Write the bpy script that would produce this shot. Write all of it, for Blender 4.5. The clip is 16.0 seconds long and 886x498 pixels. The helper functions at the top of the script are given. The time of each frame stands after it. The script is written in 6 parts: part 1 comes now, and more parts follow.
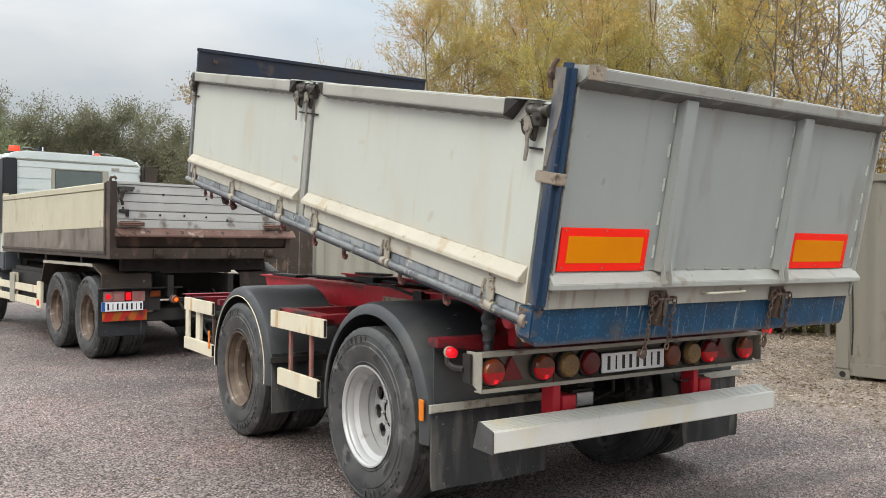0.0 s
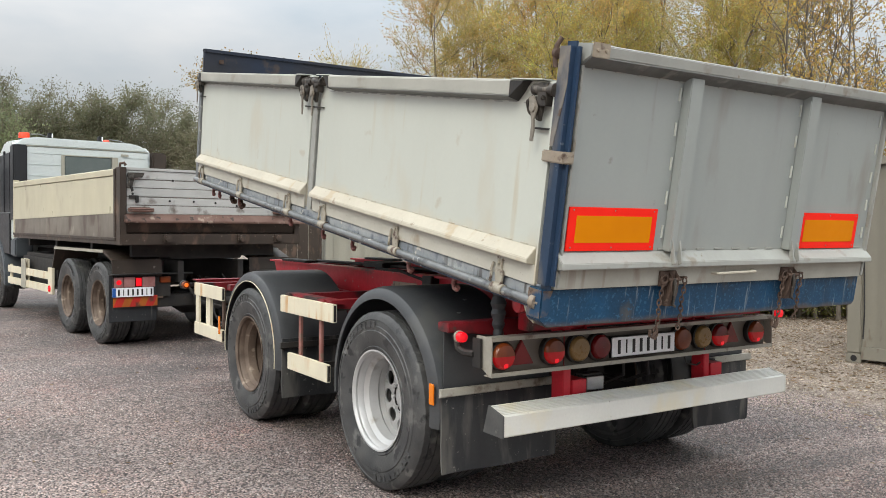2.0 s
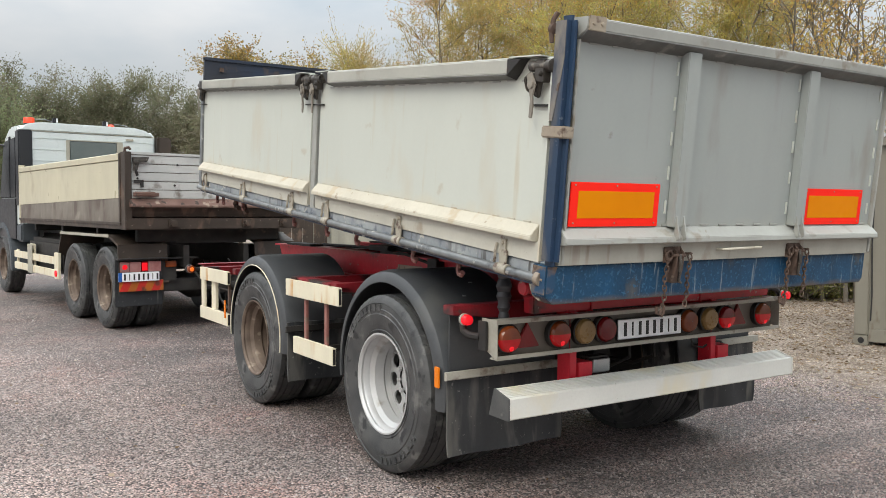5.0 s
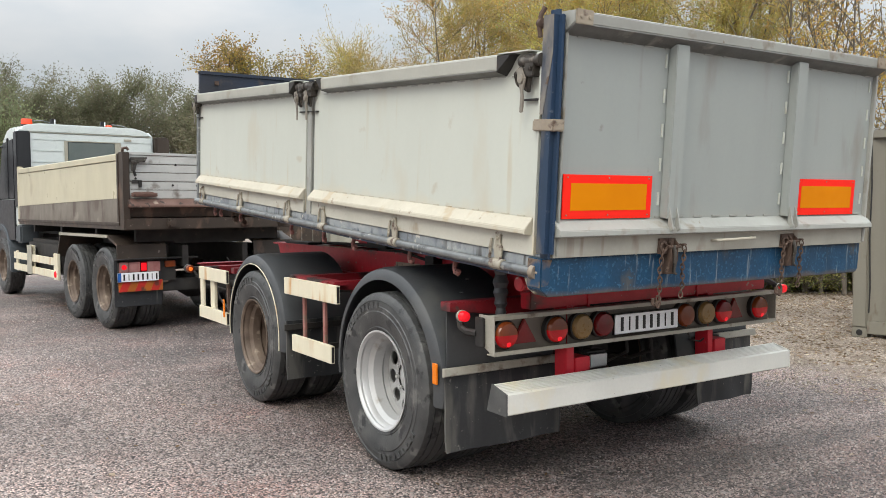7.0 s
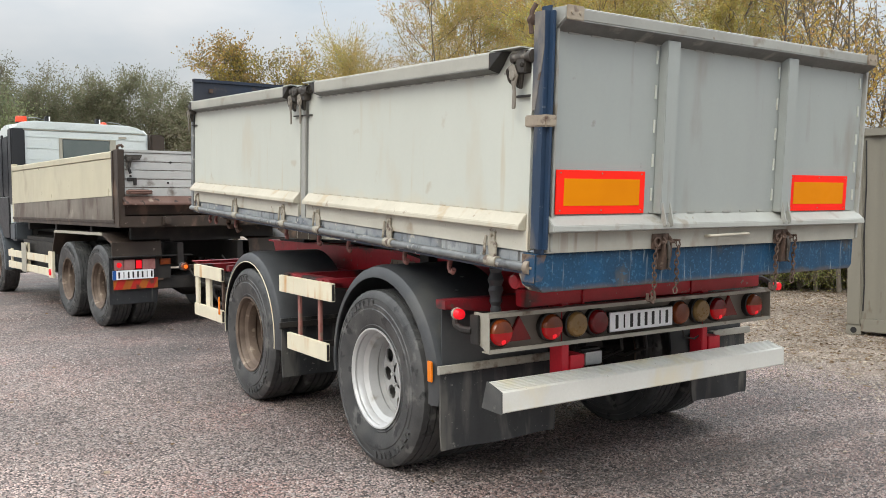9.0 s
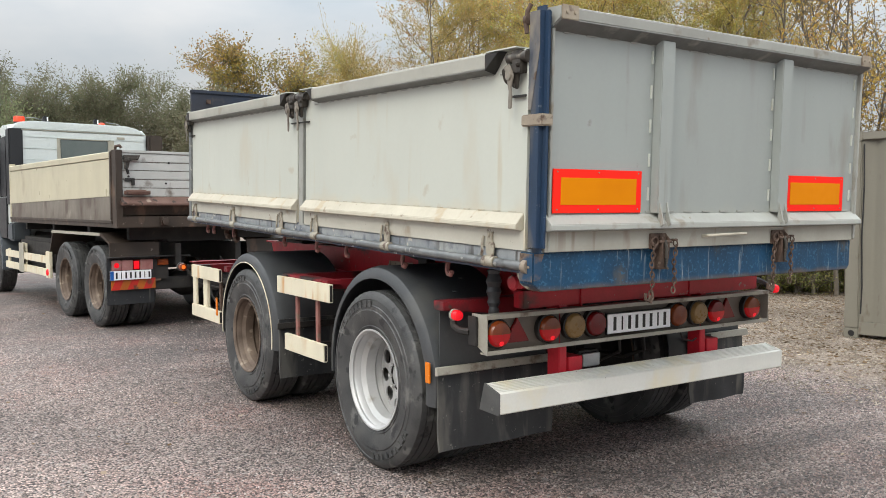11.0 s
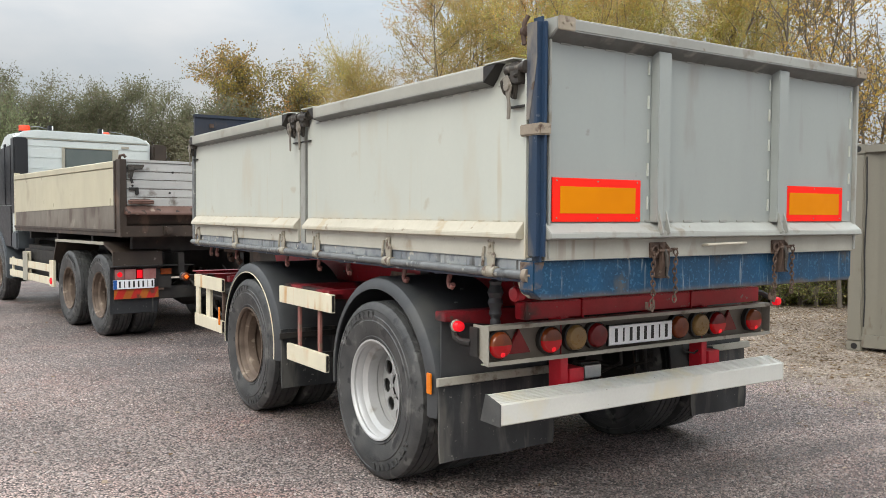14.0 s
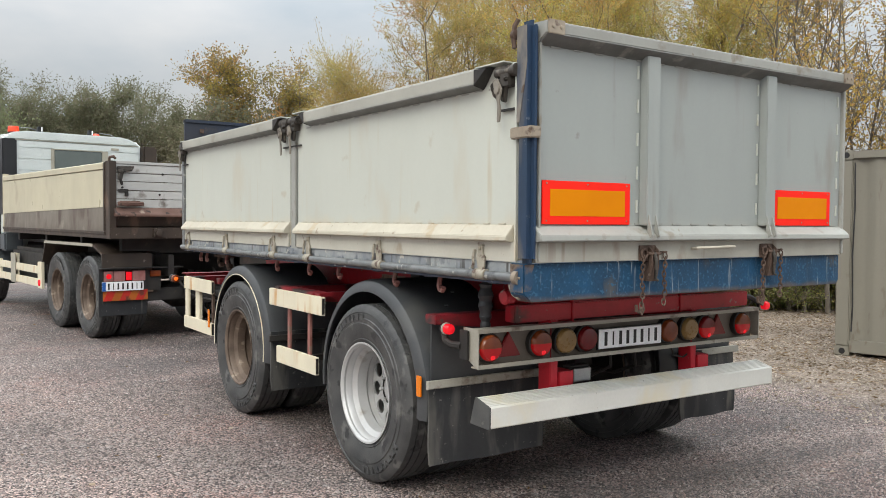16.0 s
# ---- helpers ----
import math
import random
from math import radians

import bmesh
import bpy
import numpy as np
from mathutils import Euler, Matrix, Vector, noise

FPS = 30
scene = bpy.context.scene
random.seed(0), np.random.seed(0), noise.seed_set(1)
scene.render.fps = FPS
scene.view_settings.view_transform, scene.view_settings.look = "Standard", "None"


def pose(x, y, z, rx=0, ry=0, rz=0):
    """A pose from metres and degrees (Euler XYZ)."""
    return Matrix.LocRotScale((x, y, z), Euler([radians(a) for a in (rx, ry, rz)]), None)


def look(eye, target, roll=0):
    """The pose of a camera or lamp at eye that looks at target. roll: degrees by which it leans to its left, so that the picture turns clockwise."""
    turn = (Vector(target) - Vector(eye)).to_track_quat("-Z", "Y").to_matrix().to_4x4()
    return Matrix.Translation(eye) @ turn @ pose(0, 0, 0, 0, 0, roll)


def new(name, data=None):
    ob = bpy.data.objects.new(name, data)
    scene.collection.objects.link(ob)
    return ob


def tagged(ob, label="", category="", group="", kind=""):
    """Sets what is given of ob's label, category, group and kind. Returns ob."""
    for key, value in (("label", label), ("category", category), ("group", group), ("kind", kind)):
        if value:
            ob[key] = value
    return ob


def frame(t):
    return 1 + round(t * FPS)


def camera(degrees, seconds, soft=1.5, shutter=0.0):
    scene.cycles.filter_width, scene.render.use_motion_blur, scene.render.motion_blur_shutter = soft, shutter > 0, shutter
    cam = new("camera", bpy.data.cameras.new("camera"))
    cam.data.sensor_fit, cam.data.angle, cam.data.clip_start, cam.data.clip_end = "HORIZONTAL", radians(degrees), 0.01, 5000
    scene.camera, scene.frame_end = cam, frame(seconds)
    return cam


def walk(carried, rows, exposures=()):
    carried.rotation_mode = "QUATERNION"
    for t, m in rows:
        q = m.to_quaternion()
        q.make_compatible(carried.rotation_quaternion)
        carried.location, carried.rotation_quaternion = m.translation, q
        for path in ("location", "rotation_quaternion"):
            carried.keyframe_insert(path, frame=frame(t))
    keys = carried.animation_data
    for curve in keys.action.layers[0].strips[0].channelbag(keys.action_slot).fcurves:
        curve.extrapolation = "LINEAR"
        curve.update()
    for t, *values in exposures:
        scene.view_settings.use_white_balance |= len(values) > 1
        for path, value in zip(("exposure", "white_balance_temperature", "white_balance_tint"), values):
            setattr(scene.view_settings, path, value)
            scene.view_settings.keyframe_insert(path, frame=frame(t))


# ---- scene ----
# camera: hand-held, almost still; time, eye, heading, tilt, roll
EYE_ROWS = [
    (0, -3.723, -2.940, 1.605, 34.042, -0.634, 0.725),
    (0.5, -3.723, -2.939, 1.604, 33.948, -0.895, 0.677),
    (1, -3.718, -2.931, 1.599, 33.779, -1.113, 0.620),
    (1.5, -3.715, -2.930, 1.601, 33.601, -1.383, 0.540),
    (2, -3.720, -2.929, 1.599, 33.450, -1.631, 0.522),
    (2.5, -3.719, -2.925, 1.600, 33.283, -1.954, 0.484),
    (3, -3.717, -2.915, 1.596, 33.168, -2.246, 0.482),
    (3.5, -3.710, -2.905, 1.594, 33.093, -2.492, 0.514),
    (4, -3.707, -2.903, 1.591, 33.077, -2.671, 0.492),
    (6.5, -3.700, -2.936, 1.595, 33.044, -2.855, -0.186),
    (7, -3.698, -2.937, 1.594, 33.066, -2.944, -0.331),
    (7.5, -3.700, -2.939, 1.593, 33.138, -3.025, -0.389),
    (8, -3.693, -2.941, 1.596, 33.199, -3.105, -0.418),
    (8.5, -3.694, -2.946, 1.595, 33.284, -3.132, -0.404),
    (9, -3.696, -2.941, 1.594, 33.352, -3.099, -0.305),
    (11.5, -3.695, -2.938, 1.589, 33.486, -2.922, -0.057),
    (12, -3.693, -2.938, 1.592, 33.468, -2.839, -0.033),
    (12.5, -3.695, -2.938, 1.590, 33.458, -2.685, -0.031),
    (13, -3.695, -2.945, 1.591, 33.399, -2.509, -0.004),
    (13.5, -3.700, -2.953, 1.594, 33.323, -2.365, 0.075),
    (14, -3.697, -2.952, 1.593, 33.281, -2.261, 0.190),
    (14.5, -3.700, -2.955, 1.591, 33.342, -2.165, 0.306),
    (15, -3.696, -2.951, 1.594, 33.490, -2.140, 0.358),
    (15.5, -3.701, -2.954, 1.589, 33.731, -2.060, 0.463),
    (16, -3.700, -2.956, 1.588, 33.926, -1.997, 0.493),
]
cam = camera(55.3, 16.0, soft=0.5)
walk(cam, [(t, pose(x, y, z, 90 + tilt, 0, -turn) @ pose(0, 0, 0, 0, 0, roll)) for t, x, y, z, turn, tilt, roll in EYE_ROWS],
     [(0, -0.03), (4, -0.01), (6.5, 0.02), (9, 0.03), (12.5, 0.0), (16, -0.06)])

# the tipper body's angle over its rear hinge: time, degrees
HINGE = (0.0, 0.511, 1.138)
TIP = [(0, 10.35), (0.5, 10.14), (1, 9.63), (1.5, 9.19), (2, 8.60), (2.5, 8.23), (3, 7.76), (3.5, 7.21), (4, 6.73), (6.5, 4.48), (7, 4.18), (7.5, 3.91), (8, 3.58), (8.5, 3.34), (9, 3.00), (11.5, 1.51), (12, 1.16), (12.5, 0.85), (13, 0.66), (13.5, 0.40), (14, 0.19), (14.5, -0.00), (15, -0.17), (15.5, -0.23), (16, -0.20)]

# ---- world and light: overcast autumn day ----
world = bpy.data.worlds.new("overcast_sky")
scene.world = world
world.use_nodes = True
wn, wl = world.node_tree.nodes, world.node_tree.links
wn.clear()
w_out = wn.new("ShaderNodeOutputWorld")
w_bg = wn.new("ShaderNodeBackground")
w_sky = wn.new("ShaderNodeTexSky")
w_sky.sky_type = "NISHITA"
w_sky.sun_disc = False
w_sky.sun_elevation, w_sky.sun_rotation = radians(38), radians(235)
w_co = wn.new("ShaderNodeTexCoord")
w_map = wn.new("ShaderNodeMapping")
w_map.inputs["Scale"].default_value = (1.0, 1.0, 2.6)
w_noise = wn.new("ShaderNodeTexNoise")
w_noise.inputs["Scale"].default_value, w_noise.inputs["Detail"].default_value = 2.2, 6.0
w_ramp = wn.new("ShaderNodeValToRGB")
w_ramp.color_ramp.elements[0].position, w_ramp.color_ramp.elements[0].color = 0.38, (6.9, 7.7, 8.3, 1)
w_ramp.color_ramp.elements[1].position, w_ramp.color_ramp.elements[1].color = 0.60, (10.2, 10.2, 10.1, 1)
w_mix = wn.new("ShaderNodeMix")
w_mix.data_type = "RGBA"
w_mix.inputs["Factor"].default_value = 0.86
wl.new(w_co.outputs["Generated"], w_map.inputs["Vector"])
wl.new(w_map.outputs["Vector"], w_noise.inputs["Vector"])
wl.new(w_noise.outputs["Fac"], w_ramp.inputs["Fac"])
wl.new(w_sky.outputs["Color"], w_mix.inputs["A"])
wl.new(w_ramp.outputs["Color"], w_mix.inputs["B"])
# an overcast sky is brighter overhead than at the horizon
w_sep = wn.new("ShaderNodeSeparateXYZ")
w_up = wn.new("ShaderNodeMapRange")
w_up.inputs["From Min"].default_value, w_up.inputs["From Max"].default_value = 0.0, 1.0
w_up.inputs["To Min"].default_value, w_up.inputs["To Max"].default_value = 0.65, 4.25
w_up.interpolation_type = "SMOOTHSTEP"
w_tint = wn.new("ShaderNodeVectorMath")
w_tint.operation = "SCALE"
wl.new(w_co.outputs["Generated"], w_sep.inputs["Vector"])
wl.new(w_sep.outputs["Z"], w_up.inputs["Value"])
wl.new(w_mix.outputs["Result"], w_tint.inputs[0])
wl.new(w_up.outputs["Result"], w_tint.inputs["Scale"])
wl.new(w_tint.outputs["Vector"], w_bg.inputs["Color"])
w_bg.inputs["Strength"].default_value = 0.085
wl.new(w_bg.outputs["Background"], w_out.inputs["Surface"])

sun_data = bpy.data.lights.new("sun", "SUN")
sun_data.energy, sun_data.angle, sun_data.color = 1.5, radians(30), (1.0, 0.94, 0.79)
sun = new("sun", sun_data)
sun.matrix_world = look((-12, -8, 14), (0, 0, 0))


# ---- materials ----
def mat(name, c1, c2, scale=3.0, rough=0.6, metal=0.0, bump=0.15, bscale=60.0, wear=None, wscale=6.0, wlimit=0.62,
        streak=1.0, emit=None, spec=0.5, vary=0.0, grain=0.86, wear2=None, runs=None, band=None):
    """c1 to c2: broad tone; wear: colour of stains or rust past wlimit; streak under 1 draws the stains out downwards.
    runs: (colour, scale across, limit) of thin vertical runs; band: (colour, low z, high z, strength) of caked dust."""
    m = bpy.data.materials.new(name)
    m.use_nodes = True
    n, l = m.node_tree.nodes, m.node_tree.links
    b = n["Principled BSDF"]
    co = n.new("ShaderNodeTexCoord")
    mp = n.new("ShaderNodeMapping")
    mp.inputs["Scale"].default_value = (1, 1, streak)
    l.new(co.outputs["Object"], mp.inputs["Vector"])

    def noise_at(s, detail=5.0, source=mp):
        t = n.new("ShaderNodeTexNoise")
        t.inputs["Scale"].default_value, t.inputs["Detail"].default_value = s, detail
        l.new(source.outputs[0], t.inputs["Vector"])
        return t.outputs["Fac"]

    def ramp(fac, lo, hi):
        r = n.new("ShaderNodeMapRange")
        r.inputs["From Min"].default_value, r.inputs["From Max"].default_value = lo, hi
        l.new(fac, r.inputs["Value"])
        return r.outputs["Result"]

    def mix(fac, a, bb, mode="MIX"):
        x = n.new("ShaderNodeMix")
        x.data_type, x.blend_type = "RGBA", mode
        if isinstance(fac, float):
            x.inputs["Factor"].default_value = fac
        else:
            l.new(fac, x.inputs["Factor"])
        for sock, val in (("A", a), ("B", bb)):
            if isinstance(val, tuple):
                x.inputs[sock].default_value = (*val, 1)
            else:
                l.new(val, x.inputs[sock])
        return x.outputs["Result"]

    col = mix(ramp(noise_at(scale), 0.3, 0.7), c1, c2)
    fine = noise_at(bscale, 3.0, co_map(n, l, co))
    col = mix(ramp(fine, 0.2, 0.8), col, mix(1.0, col, (grain, grain, grain), "MULTIPLY"))
    if wear:
        col = mix(ramp(noise_at(wscale, 8.0), wlimit, wlimit + 0.1), col, wear)
    if wear2:
        shift = n.new("ShaderNodeMapping")
        shift.inputs["Location"].default_value = (3.7, 1.9, 5.3)
        l.new(co.outputs["Object"], shift.inputs["Vector"])
        col = mix(ramp(noise_at(wear2[1], 9.0, shift), wear2[2], wear2[2] + 0.06), col, wear2[0])
    if runs:
        tall = n.new("ShaderNodeMapping")
        tall.inputs["Scale"].default_value = (1, 1, 0.07)
        l.new(co.outputs["Object"], tall.inputs["Vector"])
        line = ramp(noise_at(runs[1], 4.0, tall), runs[2], runs[2] + 0.09)
        gate = n.new("ShaderNodeMath")
        gate.operation = "MULTIPLY"
        l.new(line, gate.inputs[0])
        l.new(ramp(noise_at(2.6, 3.0, co_map(n, l, co)), 0.42, 0.62), gate.inputs[1])
        col = mix(gate.outputs[0], col, runs[0])
    if band:
        axes = n.new("ShaderNodeSeparateXYZ")
        l.new(co.outputs["Object"], axes.inputs["Vector"])
        edge = n.new("ShaderNodeMath")
        edge.operation = "MULTIPLY_ADD"
        l.new(noise_at(5.0, 7.0, co_map(n, l, co)), edge.inputs[0])
        edge.inputs[1].default_value = (band[2] - band[1]) * 2.0
        l.new(axes.outputs["Z"], edge.inputs[2])
        cover = n.new("ShaderNodeMapRange")
        mid = band[2] - band[1]
        cover.inputs["From Min"].default_value, cover.inputs["From Max"].default_value = band[1] + mid, band[2] + mid
        cover.inputs["To Min"].default_value, cover.inputs["To Max"].default_value = band[3], 0.0
        l.new(edge.outputs[0], cover.inputs["Value"])
        col = mix(cover.outputs["Result"], col, band[0])
    if vary:
        info = n.new("ShaderNodeObjectInfo")
        col = mix(ramp(info.outputs["Random"], 0, 1), col, mix(1.0, col, (1 - vary, 1 - vary, 1 - vary), "MULTIPLY"))
    l.new(col, b.inputs["Base Color"])
    rr = n.new("ShaderNodeMapRange")
    rr.inputs["To Min"].default_value, rr.inputs["To Max"].default_value = max(rough - 0.12, 0.03), min(rough + 0.12, 1)
    l.new(noise_at(scale * 4), rr.inputs["Value"])
    l.new(rr.outputs["Result"], b.inputs["Roughness"])
    b.inputs["Metallic"].default_value = metal
    b.inputs["Specular IOR Level"].default_value = spec
    if bump:
        bp = n.new("ShaderNodeBump")
        bp.inputs["Strength"].default_value, bp.inputs["Distance"].default_value = bump, 0.004
        l.new(fine, bp.inputs["Height"])
        l.new(bp.outputs["Normal"], b.inputs["Normal"])
    if emit:
        b.inputs["Emission Color"].default_value, b.inputs["Emission Strength"].default_value = (*emit[:3], 1), emit[3]
    return m


def co_map(n, l, co):
    mp = n.new("ShaderNodeMapping")
    l.new(co.outputs["Object"], mp.inputs["Vector"])
    return mp


M = {
    "side": mat("panel_pale", (0.53, 0.55, 0.495), (0.48, 0.497, 0.447), 1.1, 0.5, 0.0, 0.015, 45, (0.485, 0.46, 0.38), 2.2, 0.56, 0.35, grain=0.975, wear2=((0.44, 0.42, 0.35), 5.0, 0.67), runs=((0.47, 0.445, 0.36), 12.0, 0.62), band=((0.545, 0.485, 0.37), 1.50, 1.61, 0.7)),
    "gate": mat("panel_grey", (0.35, 0.378, 0.362), (0.305, 0.325, 0.312), 1.5, 0.42, 0.15, 0.015, 45, (0.27, 0.268, 0.24), 3.0, 0.57, 0.3, grain=0.97, wear2=((0.24, 0.235, 0.21), 9.0, 0.70), runs=((0.275, 0.275, 0.25), 12.0, 0.62), band=((0.40, 0.385, 0.33), 1.52, 1.62, 0.4)),
    "ledge": mat("panel_flange", (0.52, 0.485, 0.395), (0.445, 0.41, 0.33), 3.0, 0.65, 0.0, 0.05, 50, (0.42, 0.35, 0.25), 7.0, 0.58, grain=0.92, wear2=((0.30, 0.25, 0.19), 16.0, 0.66)),
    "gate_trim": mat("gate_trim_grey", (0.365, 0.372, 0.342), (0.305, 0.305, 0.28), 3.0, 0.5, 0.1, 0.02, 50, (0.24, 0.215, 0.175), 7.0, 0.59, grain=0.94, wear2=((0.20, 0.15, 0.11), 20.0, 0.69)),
    "galv": mat("scuffed_galvanised_steel", (0.27, 0.28, 0.28), (0.165, 0.175, 0.18), 7.0, 0.42, 0.4, 0.1, 80, (0.08, 0.085, 0.09), 10.0, 0.58, wear2=((0.44, 0.44, 0.41), 18.0, 0.63)),
    "blue": mat("blue_paint_chipped", (0.010, 0.078, 0.17), (0.012, 0.045, 0.09), 5.0, 0.5, 0.0, 0.12, 70, (0.07, 0.075, 0.08), 5.0, 0.60, 0.5, spec=0.35, grain=0.7, wear2=((0.03, 0.10, 0.175), 60.0, 0.57), runs=((0.33, 0.36, 0.36), 46.0, 0.60), band=((0.12, 0.085, 0.06), 1.205, 1.238, 0.85)),
    "navy": mat("navy_paint_worn", (0.022, 0.042, 0.085), (0.03, 0.032, 0.045), 4.0, 0.5, 0.0, 0.12, 70, (0.11, 0.07, 0.045), 9.0, 0.63, wear2=((0.38, 0.39, 0.38), 19.0, 0.62)),
    "headnavy": mat("navy_headboard_paint", (0.018, 0.03, 0.058), (0.03, 0.03, 0.036), 3.0, 0.5, 0.0, 0.1, 70, (0.09, 0.065, 0.05), 5.0, 0.60),
    # grimy fold, its grey lowered to carry the shade under the rails
    "underlip": mat("shaded_grimy_underside", (0.19, 0.19, 0.18), (0.14, 0.14, 0.13), 4.0, 0.5, 0.3, 0.05, 60, (0.28, 0.27, 0.24), 9.0, 0.62),
    "hinge": mat("pale_painted_hinge", (0.42, 0.39, 0.32), (0.30, 0.27, 0.215), 12.0, 0.6, 0.1, 0.1, 80, (0.10, 0.065, 0.048), 20.0, 0.56),
    "red": mat("red_frame_paint", (0.58, 0.018, 0.034), (0.42, 0.015, 0.026), 5.0, 0.42, 0.0, 0.06, 60, (0.10, 0.04, 0.035), 5.0, 0.60, wear2=((0.30, 0.20, 0.17), 20.0, 0.66)),
    "rust": mat("rusty_steel", (0.060, 0.036, 0.026), (0.15, 0.10, 0.075), 18.0, 0.8, 0.1, 0.4, 90, (0.24, 0.19, 0.15), 26.0, 0.63),
    "rustbeige": mat("beige_worn_steel", (0.38, 0.325, 0.25), (0.27, 0.22, 0.17), 8.0, 0.6, 0.15, 0.15, 90, (0.10, 0.06, 0.045), 16.0, 0.58),
    "dark": mat("dark_greasy_steel", (0.018, 0.017, 0.017), (0.04, 0.036, 0.032), 7.0, 0.6, 0.2, 0.2, 60, (0.08, 0.055, 0.04), 9.0, 0.66),
    "rubber": mat("tyre_rubber", (0.036, 0.037, 0.039), (0.085, 0.085, 0.083), 6.0, 0.5, 0.0, 0.25, 120, (0.135, 0.133, 0.127), 8.0, 0.58, spec=0.45, wear2=((0.022, 0.022, 0.024), 11.0, 0.60)),
    "plastic": mat("black_plastic_fender", (0.046, 0.049, 0.053), (0.066, 0.069, 0.073), 4.0, 0.40, 0.0, 0.06, 90, (0.075, 0.076, 0.075), 3.0, 0.60, spec=0.5),
    "flap": mat("rubber_mudflap", (0.022, 0.024, 0.027), (0.04, 0.042, 0.045), 5.0, 0.42, 0.0, 0.1, 70, (0.09, 0.088, 0.083), 7.0, 0.55, 0.2, spec=0.4, wear2=((0.17, 0.165, 0.15), 34.0, 0.66), runs=((0.12, 0.115, 0.10), 12.0, 0.56)),
    "rim": mat("silver_rim", (0.52, 0.52, 0.52), (0.43, 0.43, 0.425), 4.0, 0.42, 0.25, 0.03, 80, (0.30, 0.28, 0.25), 7.0, 0.62, grain=0.95),
    "rimbrown": mat("dirty_brown_rim", (0.085, 0.058, 0.043), (0.20, 0.15, 0.115), 6.0, 0.7, 0.1, 0.25, 70, (0.33, 0.27, 0.21), 8.0, 0.58),
    "cream": mat("cream_painted_board", (0.74, 0.68, 0.52), (0.65, 0.595, 0.46), 4.0, 0.5, 0.0, 0.03, 60, (0.60, 0.47, 0.29), 6.0, 0.60, 0.3, grain=0.95, runs=((0.52, 0.27, 0.08), 11.0, 0.57)),
    "alu": mat("anodised_aluminium", (0.74, 0.73, 0.67), (0.66, 0.65, 0.60), 3.0, 0.45, 0.05, 0.03, 60, (0.68, 0.63, 0.50), 3.0, 0.56, 0.5, grain=0.93, wear2=((0.35, 0.32, 0.27), 40.0, 0.69)),
    "bar": mat("lamp_bar_beige", (0.44, 0.415, 0.355), (0.34, 0.32, 0.27), 4.0, 0.55, 0.2, 0.06, 70, (0.17, 0.13, 0.10), 9.0, 0.59),
    "signred": mat("reflective_red", (0.95, 0.022, 0.010), (0.90, 0.02, 0.010), 5.0, 0.5, 0.0, 0.0, 200, spec=0.15, grain=1.0),
    "signamber": mat("reflective_amber", (0.70, 0.225, 0.0), (0.66, 0.205, 0.0), 5.0, 0.5, 0.0, 0.0, 200, spec=0.1, grain=1.0),
    "lensred": mat("red_lamp_lens", (0.20, 0.006, 0.008), (0.11, 0.005, 0.006), 8.0, 0.16, 0.0, 0.3, 140, spec=0.5),
    "lenslit": mat("red_lamp_lit", (0.6, 0.006, 0.01), (0.5, 0.006, 0.01), 8.0, 0.2, 0.0, 0.2, 140, emit=(1.0, 0.015, 0.03, 0.55), spec=0.4),
    "lensglow": mat("red_lamp_glow", (0.26, 0.006, 0.008), (0.16, 0.005, 0.006), 20.0, 0.14, 0.0, 0.4, 140, emit=(1.0, 0.008, 0.012, 0.13), spec=0.5),
    "lensamber": mat("amber_lamp_lens", (0.24, 0.055, 0.012), (0.13, 0.026, 0.009), 8.0, 0.14, 0.0, 0.3, 140),
    "lensyellow": mat("yellowed_lamp_lens", (0.30, 0.18, 0.06), (0.22, 0.13, 0.045), 9.0, 0.3, 0.0, 0.3, 140),
    "amberlit": mat("amber_lamp_lit", (0.6, 0.14, 0.02), (0.5, 0.11, 0.015), 8.0, 0.25, 0.0, 0.2, 140, emit=(1.0, 0.17, 0.02, 0.75), spec=0.2),
    "orange": mat("orange_reflector", (0.80, 0.22, 0.01), (0.75, 0.2, 0.01), 8.0, 0.25, 0.0, 0.2, 200),
    "plate": mat("plate_white", (0.93, 0.94, 0.95), (0.90, 0.91, 0.92), 6.0, 0.4, 0.0, 0.02, 80),
    "ink": mat("black_lettering", (0.012, 0.012, 0.013), (0.02, 0.02, 0.02), 6.0, 0.5, 0.0, 0.02, 80),
    "euroblue": mat("plate_blue_strip", (0.02, 0.12, 0.42), (0.02, 0.1, 0.36), 6.0, 0.4, 0.0, 0.02, 80),
    "glasslamp": mat("work_lamp_glass", (0.62, 0.63, 0.62), (0.5, 0.51, 0.5), 9.0, 0.15, 0.3, 0.3, 150),
    "truckside": mat("truck_side_cream", (0.565, 0.52, 0.375), (0.49, 0.45, 0.33), 1.6, 0.32, 0.0, 0.02, 50, (0.42, 0.37, 0.26), 2.0, 0.56, 0.6, grain=0.97),
    "trucklow": mat("truck_side_lower_grey", (0.215, 0.19, 0.155), (0.12, 0.102, 0.084), 2.0, 0.4, 0.0, 0.04, 50, (0.085, 0.06, 0.045), 3.0, 0.55, 0.5, grain=0.92, wear2=((0.30, 0.275, 0.225), 2.4, 0.60), band=((0.085, 0.065, 0.05), 1.36, 1.50, 0.6)),
    "plankgrey": mat("aluminium_plank_dirty", (0.60, 0.60, 0.575), (0.48, 0.48, 0.46), 3.0, 0.5, 0.1, 0.04, 60, (0.20, 0.175, 0.15), 5.0, 0.59, vary=0.15, grain=0.94),
